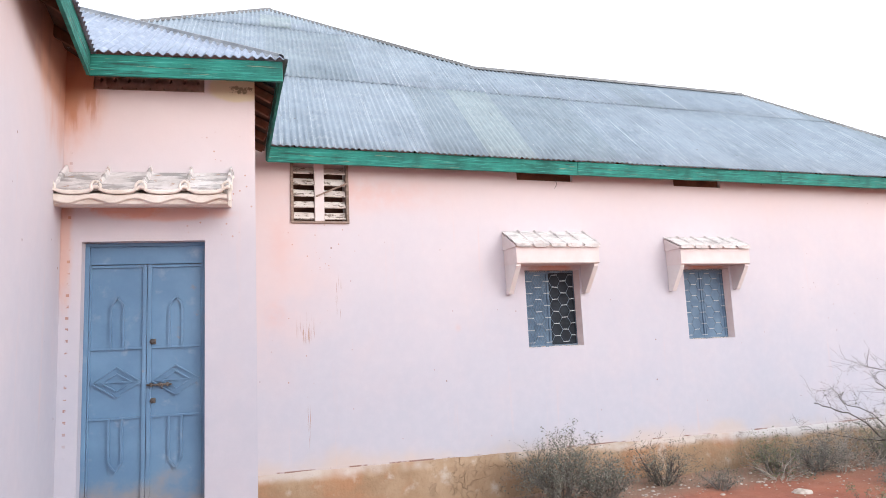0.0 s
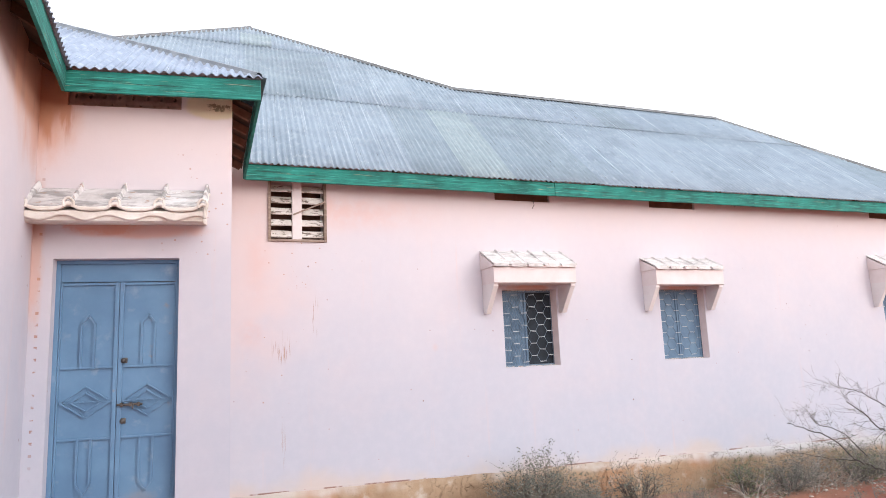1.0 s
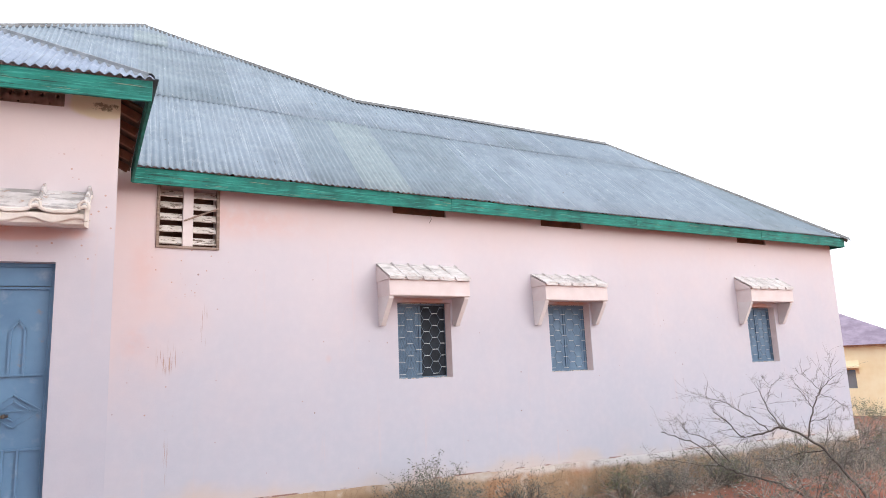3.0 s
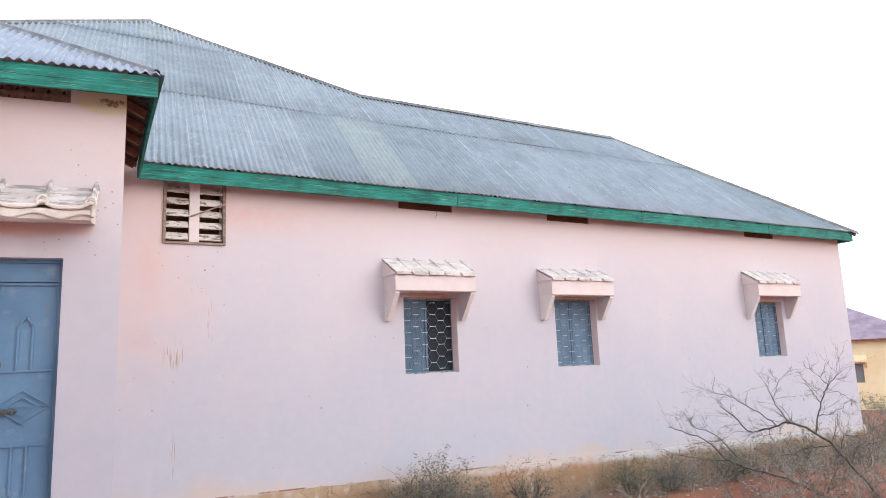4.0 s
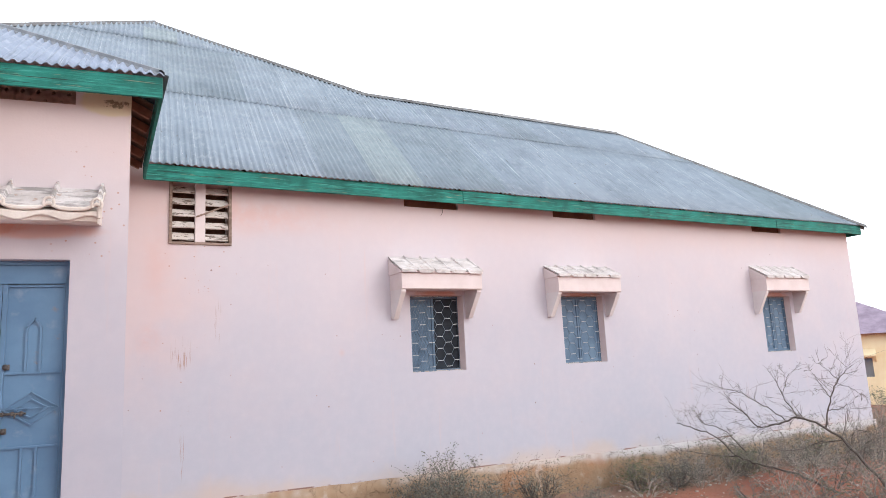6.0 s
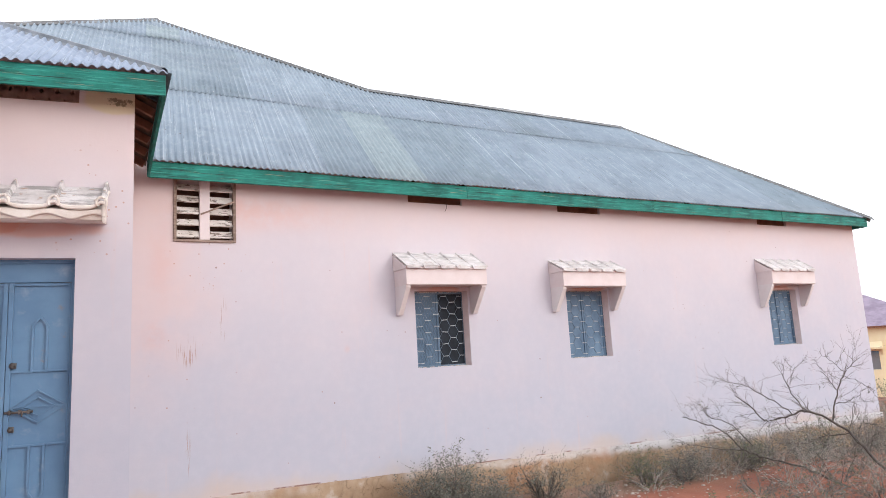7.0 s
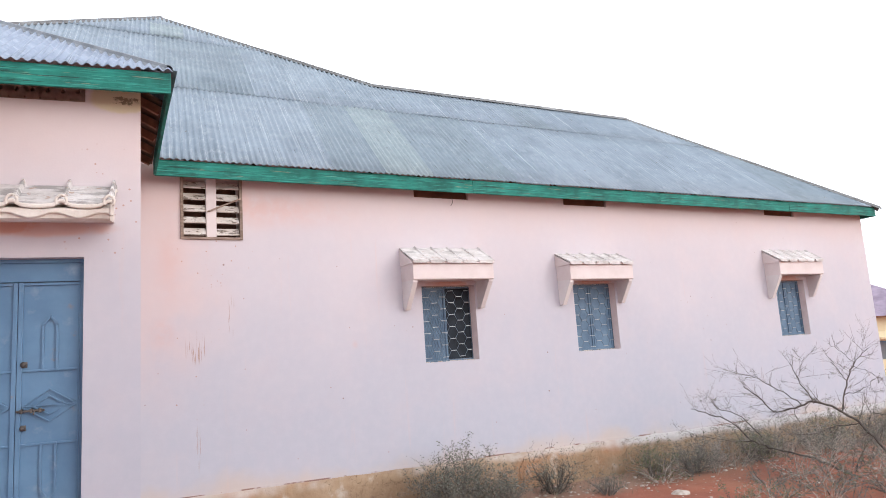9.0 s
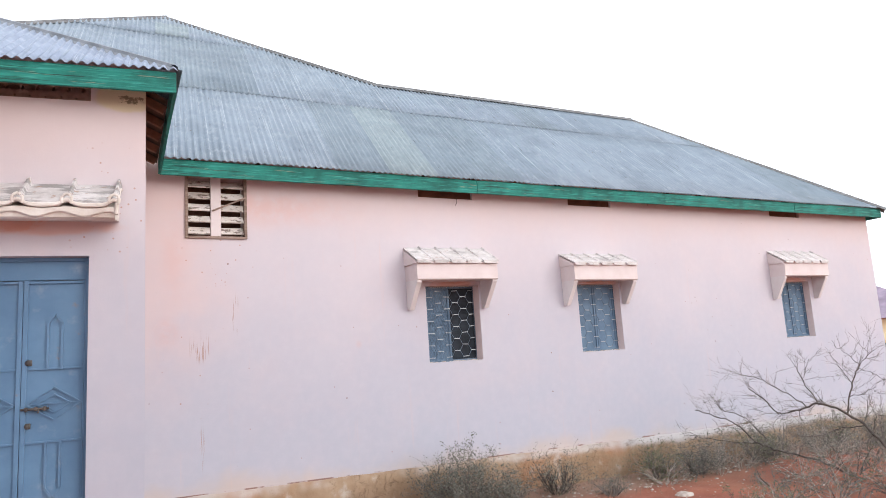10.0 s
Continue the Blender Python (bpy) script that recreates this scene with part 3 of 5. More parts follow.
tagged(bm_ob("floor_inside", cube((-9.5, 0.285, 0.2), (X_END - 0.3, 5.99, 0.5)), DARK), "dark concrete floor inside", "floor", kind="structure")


def build_plinth():
    """Stone base of the long wall; its top falls slightly along the wall and its face is uneven."""
    nx, nz = 130, 8
    verts, faces = [], []
    for i in range(nx + 1):
        x = -3.4 + (X_END + 3.44) * i / nx
        top = 0.545 - 0.014 * (x + 2.7) + 0.012 * noise.noise((x * 3, 0, 0))
        for j in range(nz + 1):
            z = -0.5 + (top + 0.5) * j / nz
            y = -0.035 - 0.016 * noise.noise((x * 2.3, z * 4, 5)) - 0.008 * noise.noise((x * 8, z * 9, 1))
            if j == nz:
                y += 0.014
            verts.append((x, y, z))
        verts.append((x, 0.03, top + 0.004))
    k = nz + 2
    for i in range(nx):
        for j in range(nz + 1):
            a = i * k + j
            faces.append((a, a + k, a + k + 1, a + 1))
    a = nx * k
    n0 = len(verts)
    for j in range(nz + 2):
        x, y, z = verts[a + j]
        verts.append((x, 0.6, z))
    for j in range(nz + 1):
        faces.append((a + j, n0 + j, n0 + j + 1, a + j + 1))
    tagged(mesh_ob("plinth", verts, faces, PLINTH, True), "cracked ochre rendered stone plinth under the long wall", "plinth", kind="structure")


build_plinth()


# ---- corrugated roofs ----
PITCH = 0.076


def sheet(parent, origin, a, b, slope, p0, p1, q0, q_of, lift, tilt, material):
    """One corrugated sheet: ribs run up the slope b from the line a; q_of(p) gives the lowest and highest reach."""
    n = int(round((p1 - p0) / (PITCH / 6)))
    nrm = (Vector((0, 0, 1)) - b * slope).normalized()
    cols = []
    for i in range(n + 1):
        p = p0 + (p1 - p0) * i / n
        lo, hi = q_of(p)
        lo = max(lo, q0[0])
        hi = min(hi, q0[1])
        if hi - lo < 0.02:
            cols.append(None)
            continue
        w = 0.0122 * math.cos(2 * math.pi * p / PITCH)
        col = []
        for k in range(4):
            q = lo + (hi - lo) * k / 3
            sag = 0.006 * noise.noise((p * 0.8, q * 0.9, lift * 100))
            col.append(origin + a * p + b * q + Vector((0, 0, slope * q)) + nrm * (w + lift + sag + tilt * (q - lo)))
        cols.append(col)
    verts, faces = [], []
    idx = []
    for c in cols:
        if c is None:
            idx.append(None)
            continue
        idx.append(len(verts))
        verts.extend(c)
        verts.extend([v - nrm * 0.0025 for v in c])
    for i in range(n):
        u, v = idx[i], idx[i + 1]
        if u is None or v is None:
            continue
        for k in range(3):
            faces.append((u + k, v + k, v + k + 1, u + k + 1))
            faces.append((u + 4 + k + 1, v + 4 + k + 1, v + 4 + k, u + 4 + k))
        faces.append((u + 4, v + 4, v, u))
        faces.append((u + 3, v + 3, v + 7, u + 7))
    if not faces:
        return
    ob = mesh_ob("corrugated_sheet", verts, faces, material, True)
    ob.parent = parent


def cover(parent, origin, a, b, slope, p0, p1, rows, q_of, seed, kinds, odd=None, width=0.684):
    """Rows of overlapping sheets; kinds are the tins they are drawn from, odd names single sheets by row and place."""
    rng = random.Random(seed)
    for r, (lo, hi) in enumerate(rows):
        p = p0
        k = 0
        while p < p1 - 0.05:
            e = min(p + width, p1)
            tin_kind = (odd or {}).get((r, k)) or rng.choice(kinds)
            sheet(parent, origin, a, b, slope, p, e, (lo + rng.uniform(-0.014, 0.014), hi), q_of, 0.004 + 0.006 * r, rng.uniform(0, 0.0006), tin_kind)
            p = e
            k += 1


def cap_strip(parent, pts, width=0.13, name="ridge_cap", material=None):
    """A bent tin strip along a ridge or hip."""
    for s in range(len(pts) - 1):
        a, b = Vector(pts[s]), Vector(pts[s + 1])
        t = (b - a).normalized()
        side = t.cross(Vector((0, 0, 1))).normalized()
        n = max(1, int((b - a).length / 1.8))
        for i in range(n):
            u, v = a.lerp(b, i / n), a.lerp(b, (i + 1) / n) + t * 0.05
            bm = bmesh.new()
            prof = [(-width, -0.052), (-width * 0.5, -0.006), (-0.03, 0.024), (0, 0.034), (0.03, 0.024), (width * 0.5, -0.006), (width, -0.052)]
            prof = prof + [(x, z - 0.004) for x, z in reversed(prof)]
            one = [bm.verts.new(u + side * x + Vector((0, 0, z + 0.004 * (i % 2)))) for x, z in prof]
            two = [bm.verts.new(v + side * x + Vector((0, 0, z + 0.004 * (i % 2)))) for x, z in prof]
            for k in range(len(prof)):
                j = (k + 1) % len(prof)
                bm.faces.new((one[k], one[j], two[j], two[k]))
            bm.faces.new(one[::-1])
            bm.faces.new(two)
            part(name, bm, material or CAP, parent)


def slab_roof(parent, name, pts, material=None):
    ob = mesh_ob(name, pts, [tuple(range(len(pts)))], material or TIN)
    ob.parent = parent
    return ob


OM = 0.230
ROOF_Z = EAVE + FASCIA_H + 0.002
S1 = 0.829
main_roof = thing("roof_main", "long hipped roof of weathered grey corrugated tin sheets", "roof", kind="structure")
O1 = Vector((0, -OM - 0.05, ROOF_Z))
PEAK, KINK, REND, CORNER = (-2.763, 4.827), (0.617, 2.762), (6.590, 2.762), (10.16, -0.28)


def roof_z(y):
    return ROOF_Z + S1 * (y + OM + 0.05)


def main_reach(x):
    if x < PEAK[0]:
        top = PEAK[1] + (x - PEAK[0]) / 1.48
    elif x < KINK[0]:
        top = PEAK[1] + (x - PEAK[0]) * (KINK[1] - PEAK[1]) / (KINK[0] - PEAK[0])
    elif x < REND[0]:
        top = REND[1]
    else:
        top = REND[1] + (x - REND[0]) * (CORNER[1] - REND[1]) / (CORNER[0] - REND[0])
    low = -OM - 0.05
    if x < -3.23:
        low = -OM - 0.05 + (0.21 + 0.641 * (-3.22 - x)) / S1 - 0.12
    return low + OM + 0.05, top + OM + 0.05


def main_rib(p):
    """Lowest and highest reach of a rib that starts at p on the eave and leans with the others."""
    lo, hi = main_reach(p)
    for _ in range(14):
        lo, hi = 0.5 * (lo + main_reach(p + RIB_LEAN * lo)[0]), 0.5 * (hi + main_reach(p + RIB_LEAN * hi)[1])
    return lo, hi


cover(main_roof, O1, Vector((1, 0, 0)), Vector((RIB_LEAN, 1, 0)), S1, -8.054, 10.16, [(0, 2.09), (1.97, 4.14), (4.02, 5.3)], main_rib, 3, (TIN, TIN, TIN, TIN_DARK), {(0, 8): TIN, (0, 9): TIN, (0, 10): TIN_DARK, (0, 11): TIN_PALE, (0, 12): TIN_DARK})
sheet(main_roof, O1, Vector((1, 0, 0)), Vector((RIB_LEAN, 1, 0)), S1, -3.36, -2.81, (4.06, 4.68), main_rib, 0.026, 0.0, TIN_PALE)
P3 = lambda p: Vector((p[0], p[1], roof_z(p[1])))
slab_roof(main_roof, "end_slope", [P3(CORNER), (10.16, 5.8, roof_z(-0.28)), P3(REND)])
slab_roof(main_roof, "rear_slope", [(10.16, 5.8, roof_z(-0.28)), (-1.0, 5.8, roof_z(-0.28)), P3(KINK), P3(REND)])
Z_K, Z_L = roof_z(KINK[1]), roof_z(2.302)
slab_roof(main_roof, "high_slope", [P3(KINK), (0.617, 6.89, Z_K), P3(PEAK)])
slab_roof(main_roof, "high_rear_slope", [P3(PEAK), (0.617, 6.89, Z_K), (-6.5, 7.35, Z_L)])
slab_roof(main_roof, "high_left_slope", [P3(PEAK), (-6.5, 7.35, Z_L), (-6.5, 2.302, Z_L)])
cap_strip(main_roof, [P3((-6.5, 2.302)), P3(PEAK), P3(KINK), P3(REND), P3(CORNER)], 0.105)


def board(parent, a, b, h, t=0.028, z=None, material=None, name="fascia_board"):
    """A plank on edge from a to b (x, y), its underside at z."""
    a, b = Vector((*a, 0)), Vector((*b, 0))
    d = b - a
    m = Matrix.Translation((*a.xy, z)) @ Matrix.Rotation(math.atan2(d.y, d.x), 4, "Z")
    bm = cube((0, -t / 2, 0), (d.length, t / 2, h), 0.003)
    bmesh.ops.subdivide_edges(bm, edges=[e for e in bm.edges if e.calc_length() > d.length * 0.5], cuts=max(1, int(d.length / 0.35)))
    for v in bm.verts:
        v.co.z += 0.006 * noise.noise((a.x + v.co.x * 1.1, a.y, 2)) 
        v.co.y += 0.004 * noise.noise((a.x + v.co.x * 0.9, a.y, 7))
    ob = part(name, bm, material or GREEN, parent)
    ob.matrix_world = m
    return ob


xs = (-3.26, 0.755, 4.25, 7.45, 10.12)
for i in range(4):
    board(main_roof, (xs[i] + 0.002, -OM - 0.003 * (i % 2)), (xs[i + 1] - 0.002, -OM - 0.003 * (i % 2)), FASCIA_H, z=EAVE)
board(main_roof, (10.12, -OM + 0.016), (10.12, 5.7), FASCIA_H, z=EAVE)

porch_roof = thing("roof_porch", "small hipped porch roof of corrugated tin with sky reflection painted in", "roof", kind="structure")
PA, PB = (PORCH.to_3x3() @ Vector((1, 0, 0))), (PORCH.to_3x3() @ Vector((0, 1, 0)))
S2 = 0.641
O2 = PORCH @ Vector((0, -0.302, P_EAVE + P_FASCIA_H + 0.006))
cover(porch_roof, O2, PA, PB, S2, -3.8, 0.304, [(0, 2.3)], lambda u: (max(0.0, -1.36 - u), 0.30 - u), 5, (TIN_SKYLIT,))
O2S = PORCH @ Vector((0.302, -0.302, P_EAVE + P_FASCIA_H + 0.006))
E1 = Vector((-3.225, -OM - 0.02, EAVE + FASCIA_H + 0.03))
slab_roof(porch_roof, "side_slope", [O2S, E1, E1 + Vector((-2.2, 2.4, S2 * 2.3)), O2S + PB * 2.3 - PA * 2.3 + Vector((0, 0, S2 * 2.3))])
cap_strip(porch_roof, [O2S - PA * 0.06 + PB * 0.06 + Vector((0, 0, S2 * 0.06 + 0.004)), O2S + PB * 2.3 - PA * 2.3 + Vector((0, 0, S2 * 2.3 + 0.012))], 0.07, "hip_cap", CAP_BRIGHT)
c0, c1 = PORCH @ Vector((-1.30, -0.252, 0)), PORCH @ Vector((0.252, -0.252, 0))
board(porch_roof, c0.xy, c1.xy, P_FASCIA_H, z=P_EAVE)
side = board(porch_roof, (c1.x - 0.012, c1.y + 0.014), (-3.262, -OM), 0.175, z=0)
d = Vector((-3.262 - c1.x + 0.012, -OM - c1.y - 0.014, EAVE - P_EAVE))
side.matrix_world = Matrix.Translation((c1.x - 0.012, c1.y + 0.014, P_EAVE)) @ Matrix.Rotation(math.atan2(d.y, d.x), 4, "Z") @ Matrix.Rotation(-math.atan2(d.z, d.xy.length), 4, "Y")

left_roof = thing("roof_left_wing", "corrugated tin eave of the neighbouring wing", "roof", kind="structure")
O3 = Vector((c0.x + 0.05, 0, P_EAVE + P_FASCIA_H + 0.006))
cover(left_roof, O3, Vector((0, -1, 0)), Vector((-1, 0, 0)), S2, -c0.y - 0.4, 13.0, [(0, 2.4)], lambda p: (max(0, -c0.y - 0.05 - p), 2.4), 8, (TIN_SKYLIT,))
board(left_roof, (c0.x, c0.y - 0.016), (c0.x, c0.y - 4.1), P_FASCIA_H + 0.02, z=P_EAVE - 0.006)
board(left_roof, (c0.x, c0.y - 4.105), (c0.x, c0.y - 11), P_FASCIA_H + 0.02, z=P_EAVE - 0.006)
slab_roof(left_roof, "far_slope", [(c0.x - 2.35, 2, P_EAVE + 1.7), (c0.x - 2.35, -13, P_EAVE + 1.7), (c0.x - 5, -13, P_EAVE), (c0.x - 5, 2, P_EAVE)])


def rafter(parent, a, b, w=0.045, h=0.075):
    a, b = Vector(a), Vector(b)
    q = (b - a).to_track_quat("X", "Z").to_matrix().to_4x4()
    part("rafter", cube((0, -w / 2, -h), ((b - a).length, w / 2, 0), 0.004, Matrix.Translation(a) @ q), REDWOOD, parent)


for k in range(5):
    o = Vector((c1.x, c1.y, P_EAVE)).lerp(Vector((-3.262, -OM, EAVE)), 0.26 + 0.16 * k)
    rafter(porch_roof, (o.x - 0.035, o.y, o.z + 0.10), (o.x - 0.42, o.y, o.z + 0.10 + 0.19))
for k in range(6):
    y = c0.y - 0.25 - 0.62 * k
    rafter(left_roof, (c0.x - 0.016, y, P_EAVE + 0.165), (c0.x - 1.1, y, P_EAVE + 0.165 + 0.68))
for k in range(16):
    x = -2.9 + 0.74 * k
    y = min(1.6, sum(main_reach(x)) - 0.9)
    rafter(main_roof, (x, -OM + 0.016, EAVE + 0.13), (x, y, EAVE + 0.13 + S1 * (y + OM)))
def soffit(parent, a, b, c, d):
    """Dark underlay boards between fascia and wall, 2 cm thick."""
    lo = [Vector(p) for p in (a, b, c, d)]
    bm = bmesh.new()
    one, two = [bm.verts.new(p) for p in lo], [bm.verts.new(p + Vector((0, 0, 0.02))) for p in lo]
    bm.faces.new(one)
    bm.faces.new(two[::-1])
    for i in range(4):
        bm.faces.new((one[(i + 1) % 4], one[i], two[i], two[(i + 1) % 4]))
    part("soffit_board", bm, SOFFIT, parent)


soffit(porch_roof, (c1.x - 0.03, c1.y + 0.42, P_EAVE + 0.08), (-3.285, -OM + 0.02, EAVE + 0.125), (-3.70, -OM + 0.02, EAVE + 0.30), (c1.x - 0.42, c1.y + 0.42, P_EAVE + 0.26))
soffit(left_roof, (c0.x - 0.018, c0.y + 0.2, P_EAVE + 0.165), (c0.x - 0.018, -12, P_EAVE + 0.165), (X_LEFT - 0.05, -12, P_EAVE + 0.165 + S2 * 0.25), (X_LEFT - 0.05, c0.y + 0.2, P_EAVE + 0.165 + S2 * 0.25))
# boards closing the slots under the eave
for x in WINDOWS:
    part("slot_board", cube((x - 0.028, 0.045, SILL + 2.207), (x + W_W - 0.002, 0.07, SILL + 2.398)), REDWOOD, main_roof)
# wall plates under the eaves
part("wall_plate", cube((-3.2, 0.05, SILL + 2.452), (X_END - 0.05, 0.15, SILL + 2.53)), REDWOOD, main_roof)


# ---- window hoods, shutters, grilles ----
def tile_run(parent, m, length, depth, rise, count, material, roll=0.024, lip=0.03, edge_pan=False):
    """Roll-and-pan tiles laid from the wall down to the front, each a mesh of its own."""
    w = length / (count + (-0.02 if edge_pan else 0.14))
    if not edge_pan:
        m = m @ Matrix.Translation((0.14 * w, 0, 0))
    cut = 0.86
    nseg = 20
    for i in range(0 if edge_pan else -1, count):
        rng = random.Random(i * 7 + count)
        dz, dy = rng.uniform(-0.005, 0.005), rng.uniform(-0.012, 0.008)
        bm = bmesh.new()
        top, bot = [], []
        for f in (0.0, 0.35, 0.7, 1.0):
            one, two = [], []
            for k in range(nseg + 1):
                u = k / nseg if i >= 0 else cut + (1 - cut) * k / nseg
                if u < cut:
                    e = min(u, cut - u) / cut * 2
                    up = 0.004 * math.sin(math.pi * u / cut)
                    down = -0.012 - lip * min(1.0, e * 5) ** 0.5
                else:
                    t = (u - cut) / (1 - cut) * 2 - 1
                    up = roll * math.sqrt(max(0.0, 1 - t * t)) * (1.6 - 0.8 * f)
                    down = -0.010
                y = -(depth + dy) * f + (0.015 if (u >= cut and f == 1.0) else 0.0)
                base = Vector(((i + u) * w, y, rise * (1 - f) + dz))
                one.append(bm.verts.new(m @ (base + Vector((0, 0, up)))))
                two.append(bm.verts.new(m @ (base + Vector((0, 0, down if f == 1.0 else -0.014)))))
            top.append(one)
            bot.append(two)
        for r in range(3):
            for k in range(nseg):
                bm.faces.new((top[r][k], top[r + 1][k], top[r + 1][k + 1], top[r][k + 1]))
                bm.faces.new((bot[r][k + 1], bot[r + 1][k + 1], bot[r + 1][k], bot[r][k]))
            for e in (0, nseg):
                bm.faces.new((top[r][e], top[r + 1][e], bot[r + 1][e], bot[r][e]))
        for k in range(nseg):
            bm.faces.new((top[3][k], bot[3][k], bot[3][k + 1], top[3][k + 1]))
        part("roof_tile", bm, material, parent)


def window_hood(x, left, right, d, zb, zt, rise):
    """A box slab on two brackets, a mortared wedge above it and roll tiles down the wedge."""
    hood = thing("window_hood", "pink concrete window hood with white roll tiles and two brackets", "window hood", group="window hoods")
    x0, x1 = x - left, x + right
    zb, zt = SILL + zb, SILL + zt
    out = [(0.01, zb + 0.012), (-d + 0.012, zb), (-d, zb + 0.010), (-d - 0.004, zt - 0.006), (-d + 0.006, zt), (0.01, zt)]
    part("slab", prism(bmesh.new(), out, x0, x1, 0), HOODPINK, hood)
    wedge = [(0.008, zt + 0.001), (-d - 0.018, zt + 0.001), (-d - 0.018, zt + 0.016), (0.008, zt + rise - 0.02)]
    part("mortar_wedge", prism(bmesh.new(), wedge, x0 - 0.014, x1 + 0.010, 0), HOODPINK, hood)
    tile_run(hood, Matrix.Translation((x0 - 0.012, 0.004, zt + 0.036)), x1 - x0 + 0.024, d + 0.045, rise - 0.03, 5, TILE, 0.016, 0.030, True)
    for bx in (x0 + 0.004, x1 - 0.068):
        o = [(0.01, zb + 0.011), (-d + 0.03, zb + 0.001), (-d + 0.03, zb - 0.03), (-0.085, SILL + 0.70), (-0.07, SILL + 0.685), (0.01, SILL + 0.69)]
        part("bracket", prism(bmesh.new(), o, bx, bx + 0.064, 0), BRACKET, hood)
    return hood


def leaf_panel(win, x0, x1, m=None):
    """A steel shutter leaf with a folded frame."""
    z0, z1 = SILL + 0.012, SILL + W_H - 0.012
    bm = cube((x0, 0.165, z0), (x1, 0.172, z1))
    for a, b in (((x0, z0), (x0 + 0.03, z1)), ((x1 - 0.03, z0), (x1, z1))):
        box(bm, (a[0], 0.150, a[1]), (b[0], 0.165, b[1]))
    for z in (z0, (z0 + z1) / 2 - 0.015, z1 - 0.03):
        box(bm, (x0 + 0.03, 0.152, z), (x1 - 0.03, 0.165, z + 0.03))
    if m is not None:
        bmesh.ops.transform(bm, matrix=m, verts=bm.verts)
    return part("shutter_leaf", bm, SHUTTER, win)


def window(i, x, opened):
    win = thing("window_%d" % i, "blue steel shutter window behind a hexagon bar grille" + (", one leaf open" if opened else ", shut"), "window", kind="structure")
    z0, z1 = SILL, SILL + W_H
    y = 0.135
    bm = bmesh.new()
    for lo, hi in (((x, y, z0), (x + 0.028, y + 0.05, z1)), ((x + W_W - 0.028, y, z0), (x + W_W, y + 0.05, z1)), ((x + 0.028, y, z0), (x + W_W - 0.028, y + 0.05, z0 + 0.025)), ((x + 0.028, y, z1 - 0.03), (x + W_W - 0.028, y + 0.05, z1))):
        box(bm, lo, hi, 0.003)
    part("window_frame", bm, GRILLE, win)
    mid = x + W_W / 2
    leaf_panel(win, x + 0.03, mid - 0.004)
    if opened:
        # a plain near-black sheet fills the open half
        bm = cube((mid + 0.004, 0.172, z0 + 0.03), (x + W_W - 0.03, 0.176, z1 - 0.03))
        part("dark_sheet", bm, DARK_SLATE, win, "plain dark slate sheet filling the open half")
    else:
        leaf_panel(win, mid + 0.004, x + W_W - 0.03)
    # hexagon grille: sloping rods with short level bars between them
    rods, tips = bmesh.new(), bmesh.new()
    rng = random.Random(40 + i)
    n = 6
    cw = (W_W - 0.05) / n
    ch = 0.160
    gy = 0.115
    for c in range(n):
        cx = x + 0.025 + cw * (c + 0.5)
        for r in range(7):
            cz = z0 + 0.06 + ch * r + (ch / 2 if c % 2 else 0)
            if cz > z1 - 0.04:
                continue
            h = cw * 0.31
            tilt = rng.uniform(-0.003, 0.003)
            flat_bar(tips, (cx - h, gy - 0.003, cz - tilt), (cx + h, gy - 0.003, cz + tilt), 0.009, 0.010)
            for sx in (-1, 1):
                for sz in (-1, 1):
                    ex, ez = cx + sx * cw * 0.69, cz + sz * ch / 2
                    if x + 0.01 < ex < x + W_W - 0.01 and z0 < ez < z1:
                        bar(rods, (cx + sx * h, gy, cz), (ex, gy, ez), 0.0034, 5)
    if opened:
        net = bmesh.new()
        for k in range(-18, 9):
            for sg in (1, -1):
                lo, hi = max(0.0, -0.045 * k if sg > 0 else 0.0), W_H - 0.03
                u0 = x + 0.03 + 0.045 * k
                pts = [(u0 + 0.5 * q if sg > 0 else u0 + 0.5 * (W_H - q), z0 + 0.02 + q) for q in (0.0, hi)]
                (ax, az), (bx, bz) = pts
                tl, tr = x + 0.03, x + W_W / 2 - 0.01
                f0, f1 = sorted(((tl - ax) / (bx - ax), (tr - ax) / (bx - ax)))
                f0, f1 = max(0.0, f0), min(1.0, f1)
                if f1 - f0 > 0.03:
                    bar(net, (ax + (bx - ax) * f0, 0.142, az + (bz - az) * f0), (ax + (bx - ax) * f1, 0.142, az + (bz - az) * f1), 0.0022, 4)
        part("wire_net", net, GRILLE, win, "fine diamond wire net")
    part("grille_rods", rods, GRILLE, win)
    part("grille_bars", tips, BARTIP, win, "short bare steel bars")
    # ragged mortar bead round the opening
    bm = bmesh.new()
    rng = random.Random(i)
    for k in range(150):
        t = rng.random()
        if t < 0.38:
            at = (x + W_W * t / 0.38, z1 - 0.004)
        elif t < 0.76:
            at = (x + W_W * (t - 0.38) / 0.38, z0 + 0.004)
        else:
            at = (x + W_W - 0.004, z0 + W_H * (t - 0.76) / 0.24)
        r = rng.uniform(0.003, 0.010)
        bmesh.ops.create_icosphere(bm, subdivisions=1, radius=r, matrix=Matrix.Translation((at[0], 0.12 + rng.uniform(-0.012, 0.008), at[1])) @ Matrix.Diagonal((rng.uniform(1.2, 3.0), 0.8, rng.uniform(0.6, 1.1), 1)))
    part("mortar_bead", bm, STONE, win)
    for o in win.children:
        o.location.y -= 0.035
    splay = [(x + W_W + 0.001, 0.0015), (x + W_W - 0.034, 0.098), (x + W_W + 0.001, 0.098)]
